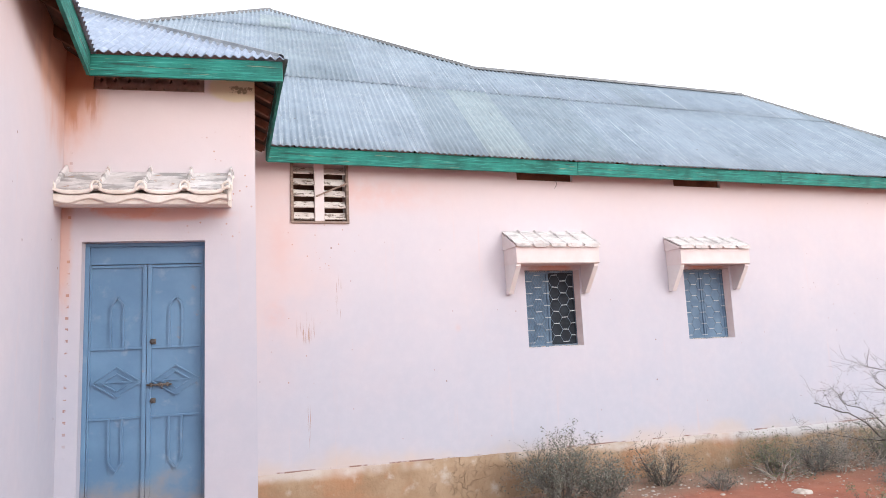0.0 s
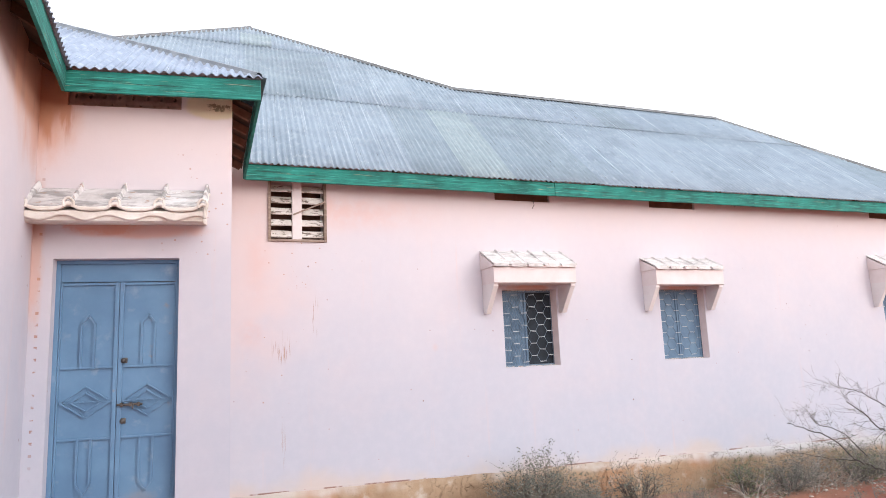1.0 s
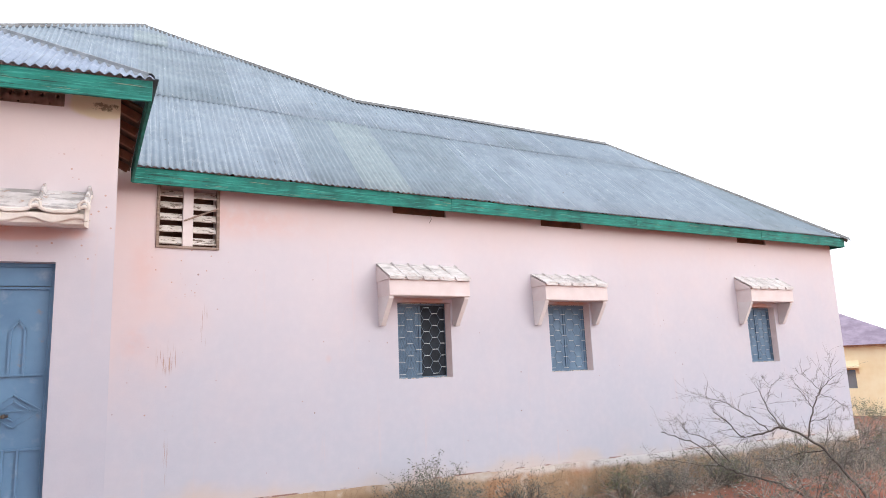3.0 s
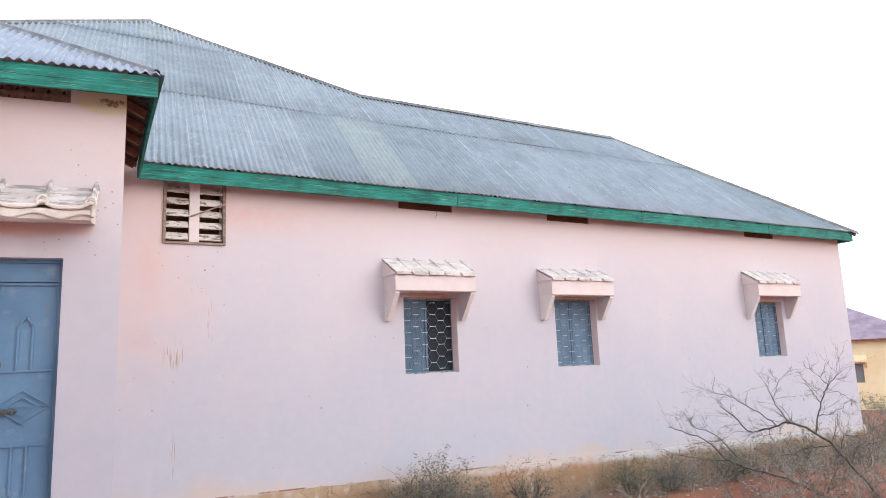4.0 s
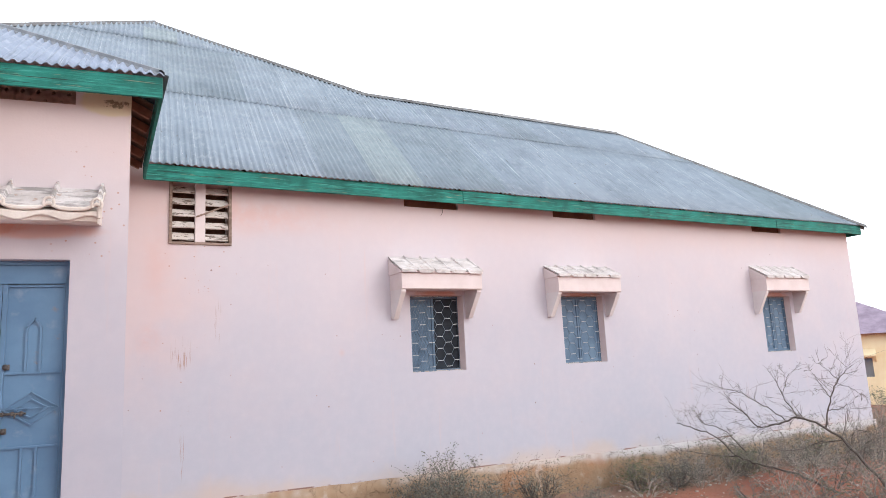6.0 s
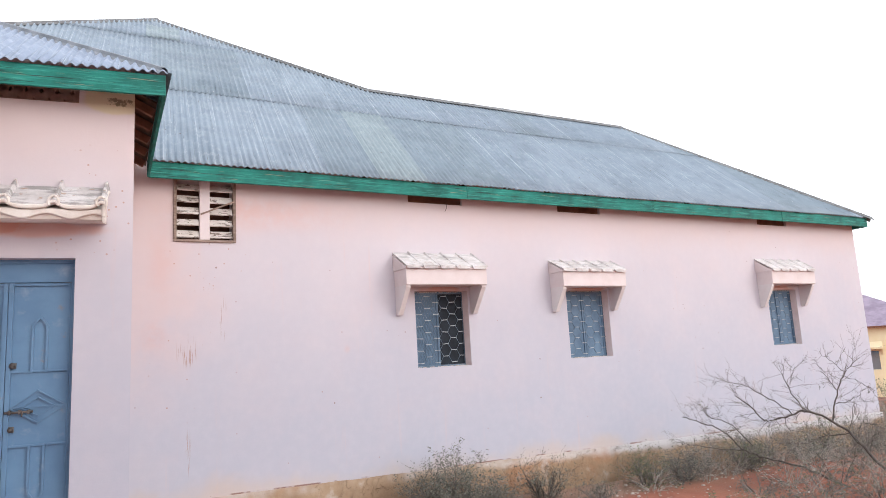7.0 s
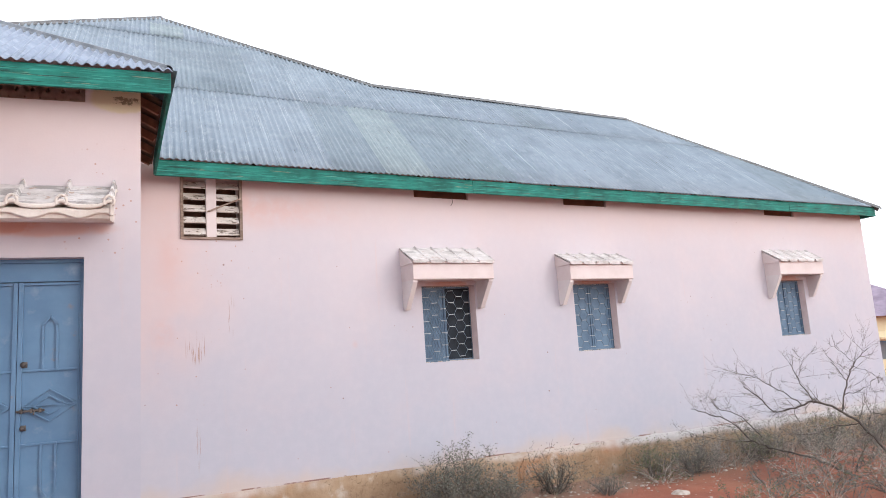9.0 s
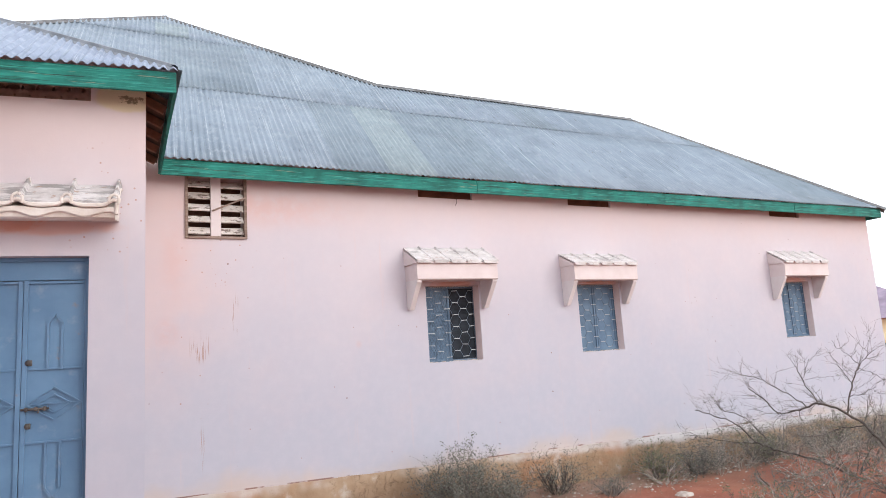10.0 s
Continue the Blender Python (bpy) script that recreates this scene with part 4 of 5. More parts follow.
    part("window_reveal", prism(bmesh.new(), splay, z0 + 0.001, z1 - 0.001, 2), REVEAL, win, "splayed pink plaster reveal")


for i, x in enumerate(WINDOWS):
    window(i + 1, x, i == 0)
window_hood(WINDOWS[0], 0.280, 0.905, 0.365, 1.047, 1.256, 0.25)
window_hood(WINDOWS[1], 0.275, 0.915, 0.315, 1.030, 1.248, 0.20)
window_hood(WINDOWS[2], 0.232, 0.980, 0.305, 1.074, 1.303, 0.25)


# ---- louvred vent high on the long wall ----
def louvre_vent():
    v = thing("vent_1", "flaking white wooden louvre vent with a loose stick across it", "louvre vent", kind="structure")
    x0, x1, z0, z1 = VENT
    for lo, hi in (((x0 - 0.022, -0.022, z0 - 0.02), (x0 + 0.012, 0.06, z1 + 0.01)), ((x1 - 0.012, -0.022, z0 - 0.02), (x1 + 0.022, 0.06, z1 + 0.01)), ((x0 + 0.012, -0.022, z0 - 0.022), (x1 - 0.012, 0.06, z0 + 0.008))):
        part("frame_batten", cube(lo, hi, 0.004), OLDWOOD, v)
    part("mullion", cube(((x0 + x1) / 2 - 0.062, -0.008, z0 + 0.008), ((x0 + x1) / 2 + 0.050, 0.05, z1), 0.004), HOODPINK, v)
    # dark sheet added behind the slats in place of the shade between them
    part("backing", cube((x0 + 0.012, 0.20, z0), (x1 - 0.012, 0.21, z1)), SOFFIT, v)
    rng = random.Random(2)
    for a, b in ((x0 + 0.014, (x0 + x1) / 2 - 0.064), ((x0 + x1) / 2 + 0.052, x1 - 0.014)):
        for k in range(5):
            z = z0 + 0.02 + 0.137 * k
            m = Matrix.Translation(((a + b) / 2, 0.035, z + 0.055)) @ Matrix.Rotation(radians(-38 + rng.uniform(-4, 4)), 4, "X") @ Matrix.Rotation(radians(rng.uniform(-1.2, 1.2)), 4, "Y")
            part("louvre_slat", cube((-(b - a) / 2, -0.009, -0.052), ((b - a) / 2, 0.009, 0.052), 0.003, m), VENTWHITE, v)
    stick = bar(bmesh.new(), (x0 + 0.27, -0.03, z0 + 0.30), (x1 + 0.005, -0.035, z0 + 0.47), 0.010, 7)
    tagged(bm_ob("stick", stick, OLDWOOD), "thin brown stick wedged across the louvre vent", "stick")


louvre_vent()
wire = bar(bar(bmesh.new(), (0.545, -0.012, SILL + 2.23), (0.54, -0.035, SILL + 2.15), 0.004, 5), (0.54, -0.035, SILL + 2.15), (0.515, -0.02, SILL + 2.10), 0.004, 5)
tagged(bm_ob("wire_end", wire, RUSTY), "short dark wire end hanging from the eave slot", "wire")


# ---- door ----
def build_door():
    d = thing("door_1", "dusty blue double steel door with welded ornament, shut", "door", PORCH, kind="structure")
    x0, x1, z0, z1 = DOOR
    y = 0.115
    D = lambda name, bm, mt=BLUE, par=None, label="": part(name, bm, mt, par or d, label)
    bm = bmesh.new()
    for lo, hi in (((x0, y - 0.02, z0), (x0 + 0.035, y + 0.05, z1 - 0.03)), ((x1 - 0.035, y - 0.02, z0), (x1, y + 0.05, z1 - 0.03)), ((x0, y - 0.02, z1 - 0.03), (x1, y + 0.05, z1))):
        box(bm, lo, hi, 0.003)
    D("door_frame", bm)
    zt = SILL + 0.907
    D("transom_panel", cube((x0 + 0.035, y + 0.004, zt), (x1 - 0.035, y + 0.02, z1 - 0.03), 0.002))
    mid = (x0 + x1) / 2 + 0.005
    zm, zl = SILL + 0.197, SILL - 0.372
    for s, (a, b) in enumerate(((x0 + 0.037, mid - 0.002), (mid + 0.002, x1 - 0.037))):
        leaf = D("door_leaf", cube((a, y + 0.012, z0 + 0.01), (b, y + 0.03, zt - 0.006), 0.002))
        stile = 0.034
        for lo, hi in (((a, z0 + 0.01), (a + (0.012 if s == 0 else stile), zt - 0.006)), ((b - (stile if s == 0 else 0.012), z0 + 0.01), (b, zt - 0.006))):
            part("stile", cube((lo[0], y - 0.010, lo[1]), (hi[0], y + 0.012, hi[1]), 0.003), BLUE, leaf)
        for z in (zt - 0.022, zm, zl, z0 + 0.02):
            part("rail", cube((a + 0.03 if s else a + 0.012, y - 0.006, z - 0.008), (b - 0.012 if s else b - 0.034, y + 0.012, z + 0.008), 0.002), BLUE, leaf)
        c = (a + b) / 2 + (0.008 if s else -0.008)
        yy = y - 0.002
        P = lambda u, z: (c + u, yy, z)
        bm = bmesh.new()
        hw = 0.050
        for p, q in ((P(-hw, zm), P(-hw, zm + 0.36)), (P(hw, zm), P(hw, zm + 0.36)), (P(-hw, zm + 0.36), P(0, zm + 0.43)), (P(hw, zm + 0.36), P(0, zm + 0.43))):
            flat_bar(bm, p, q, 0.016, 0.016)
        part("arch_ornament", bm, BLUE, leaf)
        bm = bmesh.new()
        for p, q in ((P(-hw, zl), P(-hw, zl - 0.355)), (P(hw, zl), P(hw, zl - 0.355)), (P(-hw, zl - 0.355), P(0, zl - 0.425)), (P(hw, zl - 0.355), P(0, zl - 0.425))):
            flat_bar(bm, p, q, 0.016, 0.016)
        part("drop_ornament", bm, BLUE, leaf)
        zc = (zm + zl) / 2 + 0.01
        bm = bmesh.new()
        for w, h in ((0.19, 0.125), (0.115, 0.072)):
            for sx in (-1, 1):
                for sz in (-1, 1):
                    flat_bar(bm, P(sx * w, zc), P(0, zc + sz * h), 0.010, 0.014)
        flat_bar(bm, P(-0.19, zc), P(0.19, zc), 0.009, 0.012)
        part("diamond_ornament", bm, BLUE, leaf)
        if s:
            bm = bmesh.new()
            zb = zc - 0.035
            bar(bm, (a + 0.005, y - 0.022, zb), (a + 0.20, y - 0.022, zb), 0.009, 8)
            for u in (0.03, 0.10, 0.16):
                box(bm, (a + u, y - 0.034, zb - 0.016), (a + u + 0.018, y + 0.004, zb + 0.016), 0.002)
            bar(bm, (a + 0.13, y - 0.022, zb), (a + 0.13, y - 0.055, zb - 0.03), 0.006, 6)
            part("slide_bolt", bm, RUSTY, leaf, "rusted sliding bolt")
            for z, r in ((zm + 0.05, 0.024), (zb - 0.13, 0.018)):
                bm = bmesh.new()
                bmesh.ops.create_uvsphere(bm, u_segments=12, v_segments=8, radius=r, matrix=Matrix.Translation((a + 0.045, y - 0.012, z)))
                box(bm, (a + 0.020, y - 0.004, z - 0.022), (a + 0.07, y + 0.012, z + 0.022), 0.003)
                part("lock_boss", bm, RUSTY, leaf, "worn round lock boss", True)
    D("threshold", cube((x0, -0.05, z0 - 0.12), (x1, 0.26, z0), 0.008), CREAM)


build_door()
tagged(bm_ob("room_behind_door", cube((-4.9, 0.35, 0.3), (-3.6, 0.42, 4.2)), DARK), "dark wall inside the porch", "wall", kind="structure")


def door_hood():
    h = thing("door_hood", "cream concrete door hood with grimy scalloped roll tiles", "door hood", PORCH)
    u0, u1 = -1.535, -0.20
    zb = SILL + 1.325
    out = [(0.01, zb + 0.05), (-0.32, zb), (-0.345, zb + 0.012), (-0.35, zb + 0.09), (0.01, zb + 0.30)]
    part("slab", prism(bmesh.new(), out, u0, u1, 0), CREAM, h)
    tile_run(h, Matrix.Translation((u0 - 0.01, -0.002, zb + 0.130)), u1 - u0 + 0.03, 0.375, 0.225, 4, TILE_GRIMY, 0.040, 0.018)
    w = (u1 - u0 + 0.03) / 4.14
    rolls = [u0 - 0.01 + w * (0.07 + i) for i in range(5)]

    def band(name, y0, y1, low, high):
        """A lip along the front whose lower and upper edges follow two waves."""
        bm = bmesh.new()
        n = 160
        rows = []
        for k in range(n + 1):
            x = u0 - 0.014 + (u1 - u0 + 0.034) * k / n
            a, b = zb + low(x), zb + high(x)
            rows.append([bm.verts.new(q) for q in ((x, y1, a), (x, y0 + 0.006, a), (x, y0, a + 0.008), (x, y0, b - 0.008), (x, y0 + 0.006, b), (x, y1, b))])
        for p, q in zip(rows, rows[1:]):
            for k in range(6):
                j = (k + 1) % 6
                bm.faces.new((p[k], q[k], q[j], p[j]))
        bm.faces.new(rows[0])
        bm.faces.new(rows[-1][::-1])
        part(name, bm, CREAM, h)

    def curl(x):
        """Nearness to a tile roll: 1 on it, 0 well away."""
        return max(math.exp(-((x - r) / 0.042) ** 2) for r in rolls)

    def swag(x):
        return math.cos(2 * math.pi * (x - rolls[0]) / w)
    band("tile_lip", -0.392, -0.350, lambda x: 0.088 + 0.034 * curl(x) + 0.006 * swag(x), lambda x: 0.118 + 0.034 * curl(x) + 0.004 * swag(x))
    band("scalloped_lip", -0.374, -0.325, lambda x: 0.030 + 0.020 * math.cos(2 * math.pi * (x - rolls[0]) / w + 0.9), lambda x: 0.084 + 0.006 * swag(x))
    # arched ends of the tile rolls
    for x in rolls:
        verts, faces = [], []
        arch = [Vector((x + 0.036 * math.cos(t), -0.384, zb + 0.140 + 0.046 * math.sin(t))) for t in [math.pi * (-0.22 + 1.44 * k / 14) for k in range(15)]]
        tube(verts, faces, arch, [0.0115] * 15, 7)
        end = mesh_ob("roll_end", verts, faces, CREAM, True)
        end.parent = h
        tagged(end, "arched mortar rim of a tile roll")
    # upturned mortar edge at the open end
    for x in (u0 - 0.016, u1 + 0.012):
        verts, faces = [], []
        rim = [Vector((x, -0.375 + 0.37 * k / 8, zb + 0.115 + 0.215 * (k / 8) ** 0.8 + 0.012 * math.sin(k * 1.3))) for k in range(9)]
        tube(verts, faces, [Vector((x, -0.375, zb + 0.03))] + rim, [0.014] * 10, 7)
        edge = mesh_ob("mortar_edge", verts, faces, CREAM, True)
        edge.parent = h


door_hood()


def vent_blocks():
    v = thing("vent_2", "brown pierced vent blocks under the porch eave", "vent blocks", PORCH, kind="structure")
    u0, u1, z0, z1 = -1.335, -0.428, SILL + 2.41, SILL + 2.60
    part("backing", cube((u0, 0.10, z0), (u1, 0.16, z1)), BLOCK, v)
    n = 8
    w = (u1 - u0) / n
    for k in range(n):
        bm = bmesh.new()
        x = u0 + w * (k + 0.5)
        for sx in (-1, 1):
            for sz in (-1, 1):
                flat_bar(bm, (x + sx * w * 0.5, 0.06, (z0 + z1) / 2), (x, 0.06, (z0 + z1) / 2 + sz * 0.085), 0.062, 0.05)
        box(bm, (x - w / 2 + 0.001, 0.03, z0), (x + w / 2 - 0.001, 0.10, z0 + 0.022))
        part("vent_block", bm, BLOCK, v)


vent_blocks()


# ---- shrubs ----
def limb(rng, verts, faces, tips, start, way, length, radius, depth, wander=0.35, droop=0.0, kids=(3, 5), keep=0.62, stray=None):
    steps = max(3, int(length / 0.07))
    steps = min(steps, 9)
    path, radii = [start.copy()], [radius]
    p, d = start.copy(), way.normalized()
    for i in range(steps):
        d = (d + Vector((rng.gauss(0, 1), rng.gauss(0, 1), rng.gauss(0, 1))) * wander / math.sqrt(steps) + Vector((0, 0, -droop / steps))).normalized()
        p = p + d * (length / steps)
        path.append(p.copy())
        radii.append(max(0.0012, radius * (1 - 0.75 * (i + 1) / steps)))
    tube(verts, faces, path, radii, 5 if radius > 0.012 else 3)
    if depth == 0:
        tips.extend([(path[k], d) for k in range(1, len(path))])
        return
    for k in range(rng.randint(*kids)):
        i = rng.randint(max(1, steps // 3), steps)
        dv = (path[i] - path[i - 1]).normalized()
        nd = (dv + Vector((rng.gauss(0, 1), rng.gauss(0, 1), rng.gauss(0.15, 0.8))) * 0.62).normalized()
        limb(rng, verts, faces, tips, path[i], nd, length * rng.uniform(keep * 0.5, keep), radii[i] * 0.68, depth - 1, stray or wander, droop, (max(2, int(kids[0] * 0.62)), max(3, int(kids[1] * 0.62))), min(0.62, keep * 1.45))


def leaves(rng, tips, count, size):
    verts, faces = [], []
    for _ in range(count):
        p, d = rng.choice(tips)
        o = p + Vector((rng.gauss(0, 1), rng.gauss(0, 1), rng.gauss(0, 1))) * size * 0.9
        u = Vector((rng.gauss(0, 1), rng.gauss(0, 1), rng.gauss(0, 1))).normalized()
        w = u.orthogonal().normalized()
        s = size * rng.uniform(0.6, 1.3)
        n = len(verts)
        verts.extend([o, o + u * s * 0.5 + w * s * 0.28, o + u * s, o + u * s * 0.5 - w * s * 0.28])
        faces.append((n, n + 1, n + 2, n + 3))
    return verts, faces


def shrub(name, label, at, stems, height, spread, depth, leaf_count, seed, leaf_size=0.018, bark=None, leaf=None, radius=0.010, lean=(0, 0), category="shrub", kids=(3, 5)):
    rng = random.Random(seed)
    x, y = at
    root = thing(name, label, category, Matrix.Translation((x, y, soil_height(x, y) - 0.03)))
    verts, faces, tips = [], [], []
    for k in range(stems):
        a = 2 * math.pi * (k + rng.random()) / stems
        sp = spread * rng.uniform(0.3, 1.0)
        way = Vector((math.cos(a) * sp + lean[0], math.sin(a) * sp + lean[1], 1.0))
        limb(rng, verts, faces, tips, Vector((math.cos(a) * 0.04, math.sin(a) * 0.04, 0)), way, height * rng.uniform(0.7, 1.15), radius * rng.uniform(0.7, 1.2), depth, 0.4, 0.0, kids)
    b = mesh_ob("branching", verts, faces, bark or BARK)
    b.parent = root
    if leaf_count:
        v, f = leaves(rng, tips, leaf_count, leaf_size)
        ob = mesh_ob("foliage", v, f, leaf or LEAF)
        ob.parent = root
    return root


shrub("shrub", "grey-green dusty shrub against the wall's plinth", (-0.02, -0.62), 26, 0.60, 0.9, 2, 5200, 11, 0.027, kids=(6, 9))
shrub("shrub", "grey dusty shrub with many thin stems at the plinth", (0.42, -0.85), 20, 0.40, 1.0, 2, 2800, 14, 0.026, kids=(6, 9))
shrub("shrub", "low sparse dry shrub at the plinth", (1.45, -0.55), 20, 0.42, 0.95, 2, 1500, 12, 0.024, bark=BARKDARK, kids=(5, 8))
shrub("shrub", "low brittle dry shrub on rubble", (1.95, -1.0), 14, 0.24, 1.0, 2, 700, 15, 0.022)
for k, (x, y, h, n) in enumerate(((3.2, -0.55, 0.8, 3000), (3.75, -0.75, 0.72, 2600), (4.3, -0.6, 0.85, 2800), (4.9, -0.85, 0.75, 2600), (5.5, -0.65, 0.9, 2600), (6.2, -0.9, 0.8, 2600), (6.9, -0.7, 0.95, 2400), (7.7, -0.95, 0.85, 2400), (8.5, -0.8, 0.95, 2400), (9.3, -0.9, 0.9, 2200))):
    shrub("shrub", "dry scrubby bush growing along the wall", (x, y), 16, h * 0.5, 1.0, 2, int(n * 0.45), 30 + k, 0.027, (BARK, TWIG, BARKPALE)[k % 3], LEAF if k % 3 else LEAFGREEN, 0.012, kids=(6, 9))
for k, (x, y, h) in enumerate(((2.75, -2.75, 0.45), (3.3, -2.5, 0.5), (3.7, -2.0, 0.5), (2.5, -2.5, 0.3), (4.4, -1.9, 0.65), (3.8, -2.75, 0.6), (4.3, -2.5, 0.65), (4.9, -2.3, 0.8), (5.4, -1.7, 0.8), (5.2, -2.9, 0.7), (6.2, -1.9, 0.8), (4.2, -3.2, 0.5))):
    shrub("shrub", "tangled dry undergrowth on bare red soil", (x, y), 9, h * 0.62, 2.0, 2, 420, 50 + k, 0.024, (BARKPALE, TWIG, TWIG, BARKDARK)[k % 4], LEAF if k % 3 else LEAFGREEN, 0.009, kids=(4, 6))


def thorn_bush():
    """Large leafless bush; a few long boughs arch over the soil towards the wall, with fine spreading twigs."""
    rng = random.Random(77)
    x, y = 5.0, -3.0
    root = thing("thorn_bush", "large leafless thorn bush with long arching grey branches", "thorn bush", Matrix.Translation((x, y, soil_height(x, y) - 0.03)))
    verts, faces, tips, wood, wood_faces = [], [], [], [], []
    side, depth = Vector((0.49, -0.87, 0)), Vector((0.87, 0.49, 0))

    def twig(p, d, length, r, level):
        n = 5
        path, radii = [p.copy()], [r]
        bend = Vector((rng.gauss(0, 1), rng.gauss(0, 1), rng.gauss(0.1, 0.7))) * 0.08
        for k in range(n):
            d = (d + bend + Vector((rng.gauss(0, 1), rng.gauss(0, 1), rng.gauss(0, 1))) * 0.06).normalized()
            p = p + d * (length / n)
            path.append(p.copy())
            radii.append(max(0.0011, r * (1 - 0.7 * (k + 1) / n)))
        tube(verts, faces, path, radii, 3)
        if level == 0:
            tips.extend([(q, d) for q in path[2:]])
            return
        for _ in range(rng.randint(2, 5)):
            k = rng.randint(1, n)
            way = (path[k] - path[k - 1]).normalized() + Vector((rng.gauss(0, 1), rng.gauss(0, 1), rng.gauss(0.1, 0.8))) * 0.62
            twig(path[k], way.normalized(), length * rng.uniform(0.25, 0.75), max(0.0012, radii[k] * 0.75), level - 1)

    def bough(r0, dense, reach, *run):
        """A branch through a few places (reach from the stock, height), with twigs along it."""
        pts = [side * u + Vector((0, 0, h)) + depth * (0.10 * noise.noise((u * 2.0, h * 2.0, r0 * 300))) for u, h in run]
        path = []
        m = 6
        for k in range(len(pts) - 1):
            a, b, c, d = pts[max(k - 1, 0)], pts[k], pts[k + 1], pts[min(k + 2, len(pts) - 1)]
            for q in range(m):
                u = q / m
                p = 0.5 * (2 * b + (c - a) * u + (2 * a - 5 * b + 4 * c - d) * u * u + (3 * b - a - 3 * c + d) * u ** 3)
                path.append(p + Vector((rng.gauss(0, 1), rng.gauss(0, 1), rng.gauss(0, 1))) * 0.007)
        path.append(pts[-1])
        n = len(path)
        radii = [max(0.0026, r0 * (1 - 0.72 * k / n)) for k in range(n)]
        tube(wood, wood_faces, path, radii, 7)
        total = sum((path[k + 1] - path[k]).length for k in range(n - 1))
        for _ in range(int(total * dense)):
            k = min(n - 1, max(1, int(rng.uniform(0.2, 1.0) * n)))
            along = (path[k] - path[k - 1]).normalized()
            out = side * rng.gauss(0, 0.8) + depth * rng.gauss(0, 0.7) + Vector((0, 0, rng.gauss(0.15, 0.6)))
            twig(path[k], (along * 0.8 + out).normalized(), reach * rng.uniform(0.45, 1.5), max(0.0021, radii[k] * 0.42), 2 if rng.random() < 0.25 else 1)

    bough(0.0156, 13, 0.24, (0.25, -0.28), (-0.60, 0.06), (-1.03, 0.26), (-1.46, 0.37), (-1.72, 0.46), (-1.99, 0.72), (-2.29, 0.83), (-2.53, 0.90))
    bough(0.0068, 26, 0.20, (-1.63, 0.53), (-1.91, 0.83), (-2.15, 0.91), (-2.22, 1.03))
    bough(0.0059, 22, 0.18, (-1.75, 0.47), (-2.24, 0.49), (-2.63, 0.56))
    bough(0.0206, 14, 0.28, (0.20, -0.25), (0.02, 0.03), (-0.29, 0.47), (-0.58, 0.81), (-0.93, 0.98), (-1.19, 0.90), (-1.43, 0.86), (-1.58, 1.04), (-1.77, 1.20))
    bough(0.0078, 24, 0.22, (-1.06, 0.94), (-1.36, 1.15), (-1.61, 1.32), (-1.83, 1.38))
    bough(0.0078, 24, 0.22, (-0.95, 0.97), (-1.09, 1.27), (-1.17, 1.49))
    bough(0.0049, 19, 0.16, (-1.10, 1.30), (-1.03, 1.44), (-0.99, 1.56))
    bough(0.0107, 19, 0.26, (-0.64, 0.86), (-0.53, 1.24), (-0.41, 1.48), (-0.24, 1.64))
    bough(0.0049, 22, 0.18, (-0.53, 1.24), (-0.63, 1.40), (-0.70, 1.54))
    bough(0.0039, 19, 0.16, (-0.43, 1.46), (-0.55, 1.61), (-0.69, 1.72))
    bough(0.0039, 19, 0.18, (-0.45, 1.42), (-0.29, 1.35), (-0.13, 1.23))
    bough(0.0049, 22, 0.20, (-0.59, 1.07), (-0.40, 1.12), (-0.23, 1.25))
    bough(0.0078, 29, 0.26, (-0.47, 0.70), (-0.76, 0.66), (-0.96, 0.58), (-1.21, 0.56))
    bough(0.0059, 35, 0.28, (-0.40, 0.63), (-0.32, 0.81), (-0.14, 0.82), (0.05, 0.95))
    bough(0.0059, 35, 0.30, (-0.28, 0.46), (-0.21, 0.68), (-0.10, 0.71), (0.15, 0.80))
    b = mesh_ob("bough", wood, wood_faces, BARKDARK)
    b.parent = root
    b = mesh_ob("twig_spray", verts, faces, TWIG)
    b.parent = root
    low = [q for q in tips if q[0].dot(side) < -1.7] + tips[::6]
    v, f = leaves(rng, low, 300, 0.018)
    ob = mesh_ob("foliage", v, f, LEAFGREEN)
    ob.parent = root


thorn_bush()


# loose twiggy growth in the open soil before the thorn bush
for k in range(11):
    rng = random.Random(300 + k)
    x, y = 3.3 + 0.34 * k, -3.1 + 0.14 * k + rng.uniform(-0.55, 0.45)
    shrub("shrub", "sparse dry twigs with a few dusty leaves on red soil", (x, y), 6, rng.uniform(0.30, 0.55), 1.6, 2, rng.choice((60, 160, 260)), 320 + k, 0.024, (BARKPALE, TWIG, BARKPALE)[k % 3], LEAFGREEN if k % 3 == 0 else LEAF, 0.007, kids=(3, 5))
for k in range(14):
    rng = random.Random(360 + k)
    shrub("shrub", "stiff grey scrub with dusty leaf tips along the wall", (3.0 + 0.47 * k, -1.15 + rng.uniform(-0.2, 0.3)), 9, rng.uniform(0.30, 0.46), 0.8, 2, 200, 380 + k, 0.030, (BARKPALE, TWIG, BARKPALE)[k % 3], LEAFGREEN if k % 4 == 0 else LEAF, 0.007, kids=(3, 5))


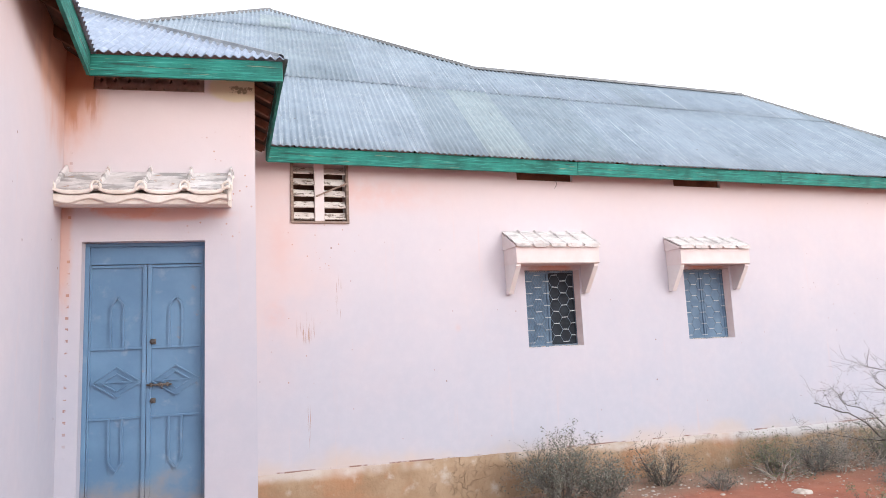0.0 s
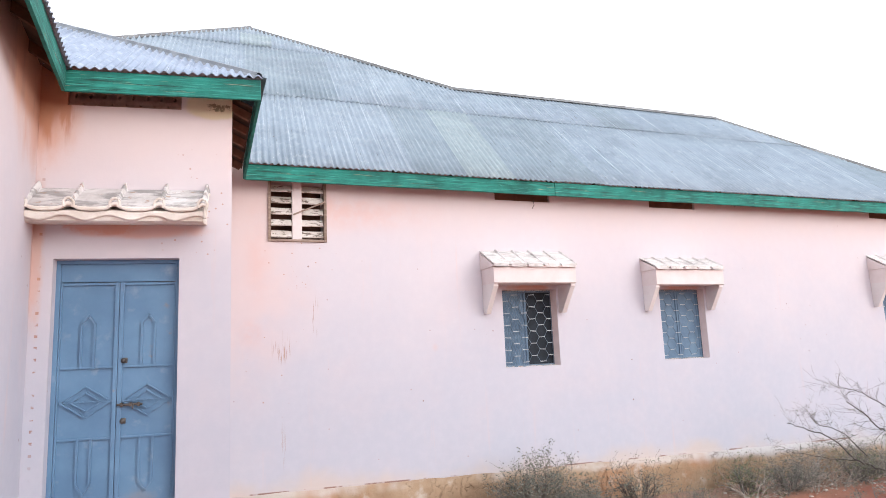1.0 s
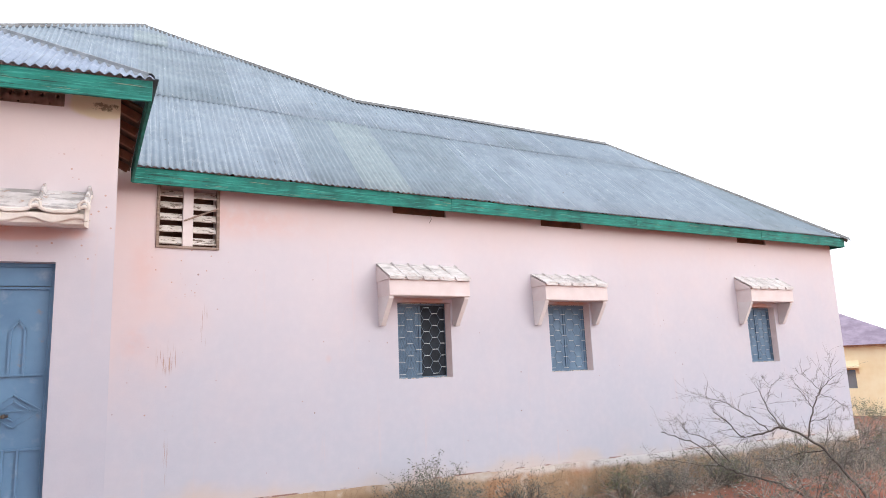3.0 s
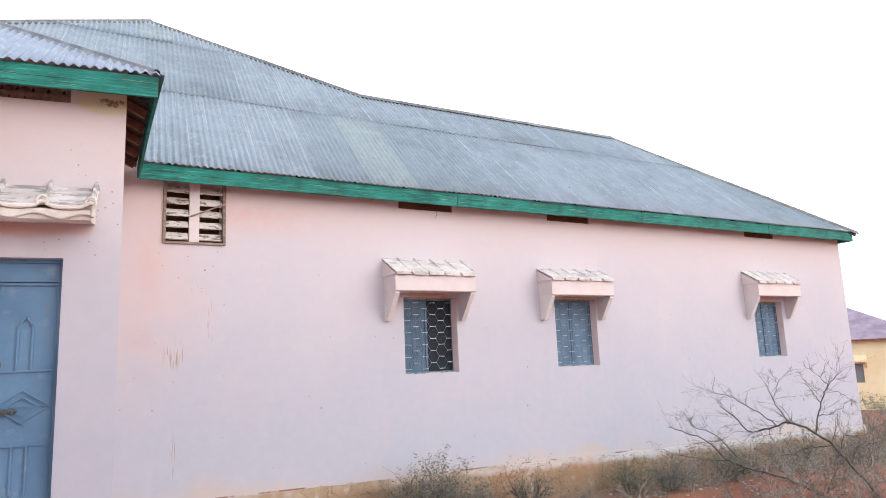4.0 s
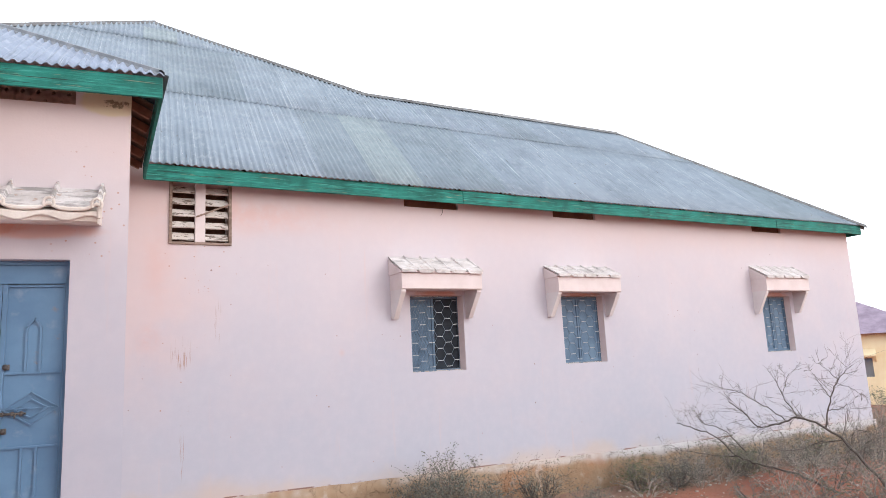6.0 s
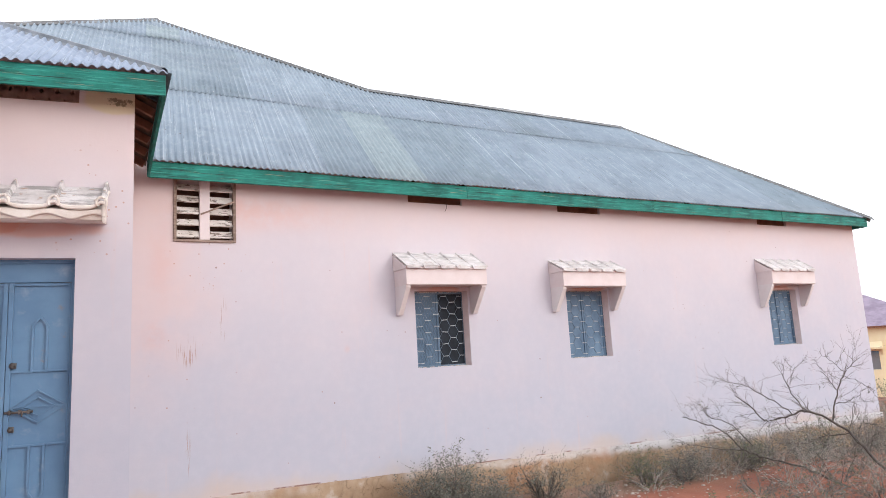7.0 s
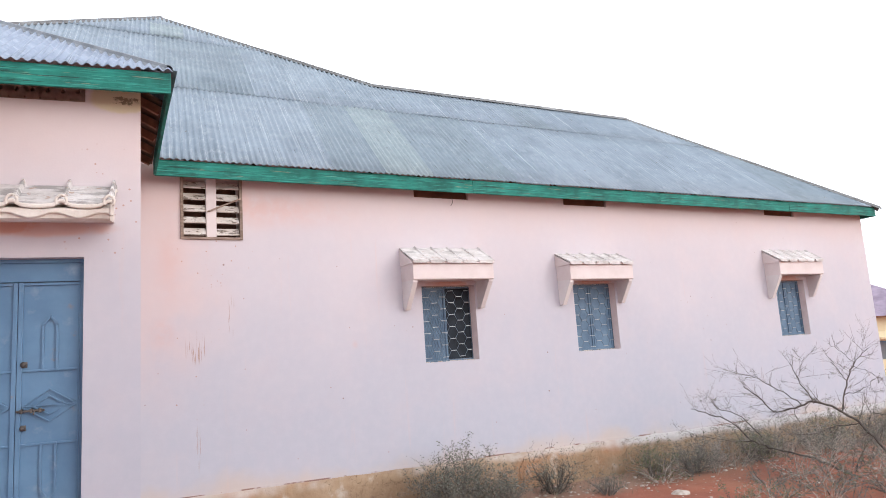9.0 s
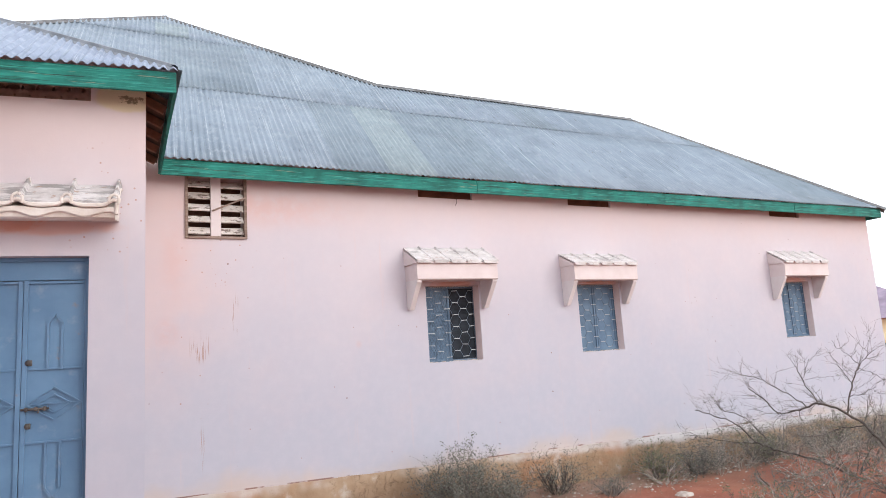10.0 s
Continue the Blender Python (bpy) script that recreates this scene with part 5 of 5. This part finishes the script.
# ---- litter and stones ----
def rock(rng, size):
    bm = bmesh.new()
    bmesh.ops.create_icosphere(bm, subdivisions=2, radius=1.0)
    o = Vector((rng.uniform(0, 50), 0, 0))
    for v in bm.verts:
        v.co *= 1 + 0.35 * noise.noise(v.co * 1.2 + o)
    sc = Matrix.Diagonal((size * rng.uniform(0.8, 1.4), size * rng.uniform(0.7, 1.2), size * rng.uniform(0.4, 0.7), 1))
    bmesh.ops.transform(bm, matrix=Matrix.Rotation(rng.uniform(0, 6), 4, "Z") @ sc, verts=bm.verts)
    return bm


def build_stones():
    rng = random.Random(9)
    x, y = 2.62, -1.55
    lump = rock(rng, 0.13)
    for v in lump.verts:
        v.co += Vector((1, 1, 0.5)) * 0.03 * noise.noise(v.co * 22)
        v.co.z *= 0.62
    ob = bm_ob("white_stone", lump, STONE)
    ob.location = (x, y, soil_height(x, y) - 0.012)
    tagged(ob, "pale limestone lying on red soil", "stone")
    for k in range(290):
        x = rng.uniform(0.9, 5.6)
        y = rng.gauss(-0.72, 0.24) if k % 5 else rng.uniform(-2.4, -0.6)
        if y > -0.12:
            continue
        s = rng.uniform(0.006, 0.015) if k % 4 else rng.uniform(0.015, 0.030)
        ob = bm_ob("rubble_stone", rock(rng, s), STONE)
        ob.location = (x, y, soil_height(x, y) + s * 0.2)
        tagged(ob, "small lump of plaster rubble on the soil", "stone", "rubble along the wall")


build_stones()


def dry_grass():
    rng = random.Random(21)
    verts, faces = [], []
    for _ in range(800):
        x = rng.uniform(-1.5, 9.6)
        y = -0.12 - abs(rng.gauss(0, 0.55))
        z = soil_height(x, y)
        h = rng.uniform(0.06, 0.28)
        a = rng.uniform(0, 6.28)
        w = Vector((math.cos(a), math.sin(a), 0)) * 0.003
        tip = Vector((x + rng.gauss(0, 0.08), y + rng.gauss(0, 0.08), z + h))
        n = len(verts)
        verts.extend([Vector((x, y, z - 0.01)) - w, Vector((x, y, z - 0.01)) + w, tip])
        faces.append((n, n + 1, n + 2))
    tagged(mesh_ob("dry_grass", verts, faces, DRYGRASS), "thin dry grass and litter along the wall", "grass", kind="stuff")


dry_grass()


# ---- distant yellow house ----
def far_house():
    P = Vector((33.2, 13.3, 0))
    ang = math.degrees(math.atan2(-0.87, 0.49))
    h = thing("yellow_house", "distant yellow house with a faded purple hipped tin roof", "house", Matrix.Translation(P) @ Matrix.Rotation(radians(ang), 4, "Z"))
    z0, ze = -1.9, 2.22
    w = wall_mesh("wall", -9, 3.2, z0, ze, 0.25, [(-0.42, 0.30, -0.02, 0.95)], YELLOW, Matrix())
    w.parent = h
    part("gable_wall", cube((-9, 0.26, z0), (3.2, 8, ze - 0.02)), YELLOW, h)
    e = 0.35
    zr = 4.6
    a, b, c, d = (-9.4, -e, ze), (3.55, -e, ze), (3.55, 8.3, ze), (-9.4, 8.3, ze)
    r0, r1 = (-5.0, 4.0, zr), (-1.0, 4.0, zr)
    ro = mesh_ob("roof", [a, b, c, d, r0, r1], [(0, 1, 5, 4), (1, 2, 5), (2, 3, 4, 5), (3, 0, 4), (3, 2, 1, 0)], PURPLE)
    ro.parent = h
    part("fascia", cube((-9.4, -e - 0.03, ze - 0.05), (3.55, -e, ze + 0.03)), REDWOOD, h)
    win = part("window", cube((-0.42, 0.12, -0.02), (0.30, 0.16, 0.95)), BLUE, h)
    part("shutter_gap", cube((-0.08, 0.10, -0.02), (-0.04, 0.12, 0.95)), DARK, win)
    part("hood", prism(bmesh.new(), [(0.02, 1.15), (-0.42, 1.05), (-0.42, 1.15), (0.02, 1.45)], -0.58, 0.50, 0), YELLOW, h)
    for u in (-0.56, 0.40):
        part("bracket", prism(bmesh.new(), [(0.02, 1.12), (-0.36, 1.06), (0.02, 0.72)], u, u + 0.08, 0), YELLOW, h)
    return h


far_house()
for k, (x, y, h) in enumerate(((31.0, 11.7, 0.9), (29.6, 10.2, 0.55))):
    shrub("shrub", "olive-green bush before the yellow house", (x, y), 12, h, 1.1, 2, 420, 60 + k, 0.08, BARKPALE, LEAFGREEN)
for k, (x, y, h) in enumerate(((11.3, 0.6, 0.7), (12.4, 1.4, 0.75), (13.6, 1.6, 0.7), (14.8, 2.9, 0.7), (11.6, -0.1, 0.6), (13.0, 0.9, 0.7))):
    shrub("shrub", "dry brown scrub past the corner of the wall", (x, y), 16, h, 1.1, 2, 900, 70 + k, 0.028, BARKPALE if k % 2 else BARK, LEAF if k % 2 else LEAFGREEN, kids=(4, 7))
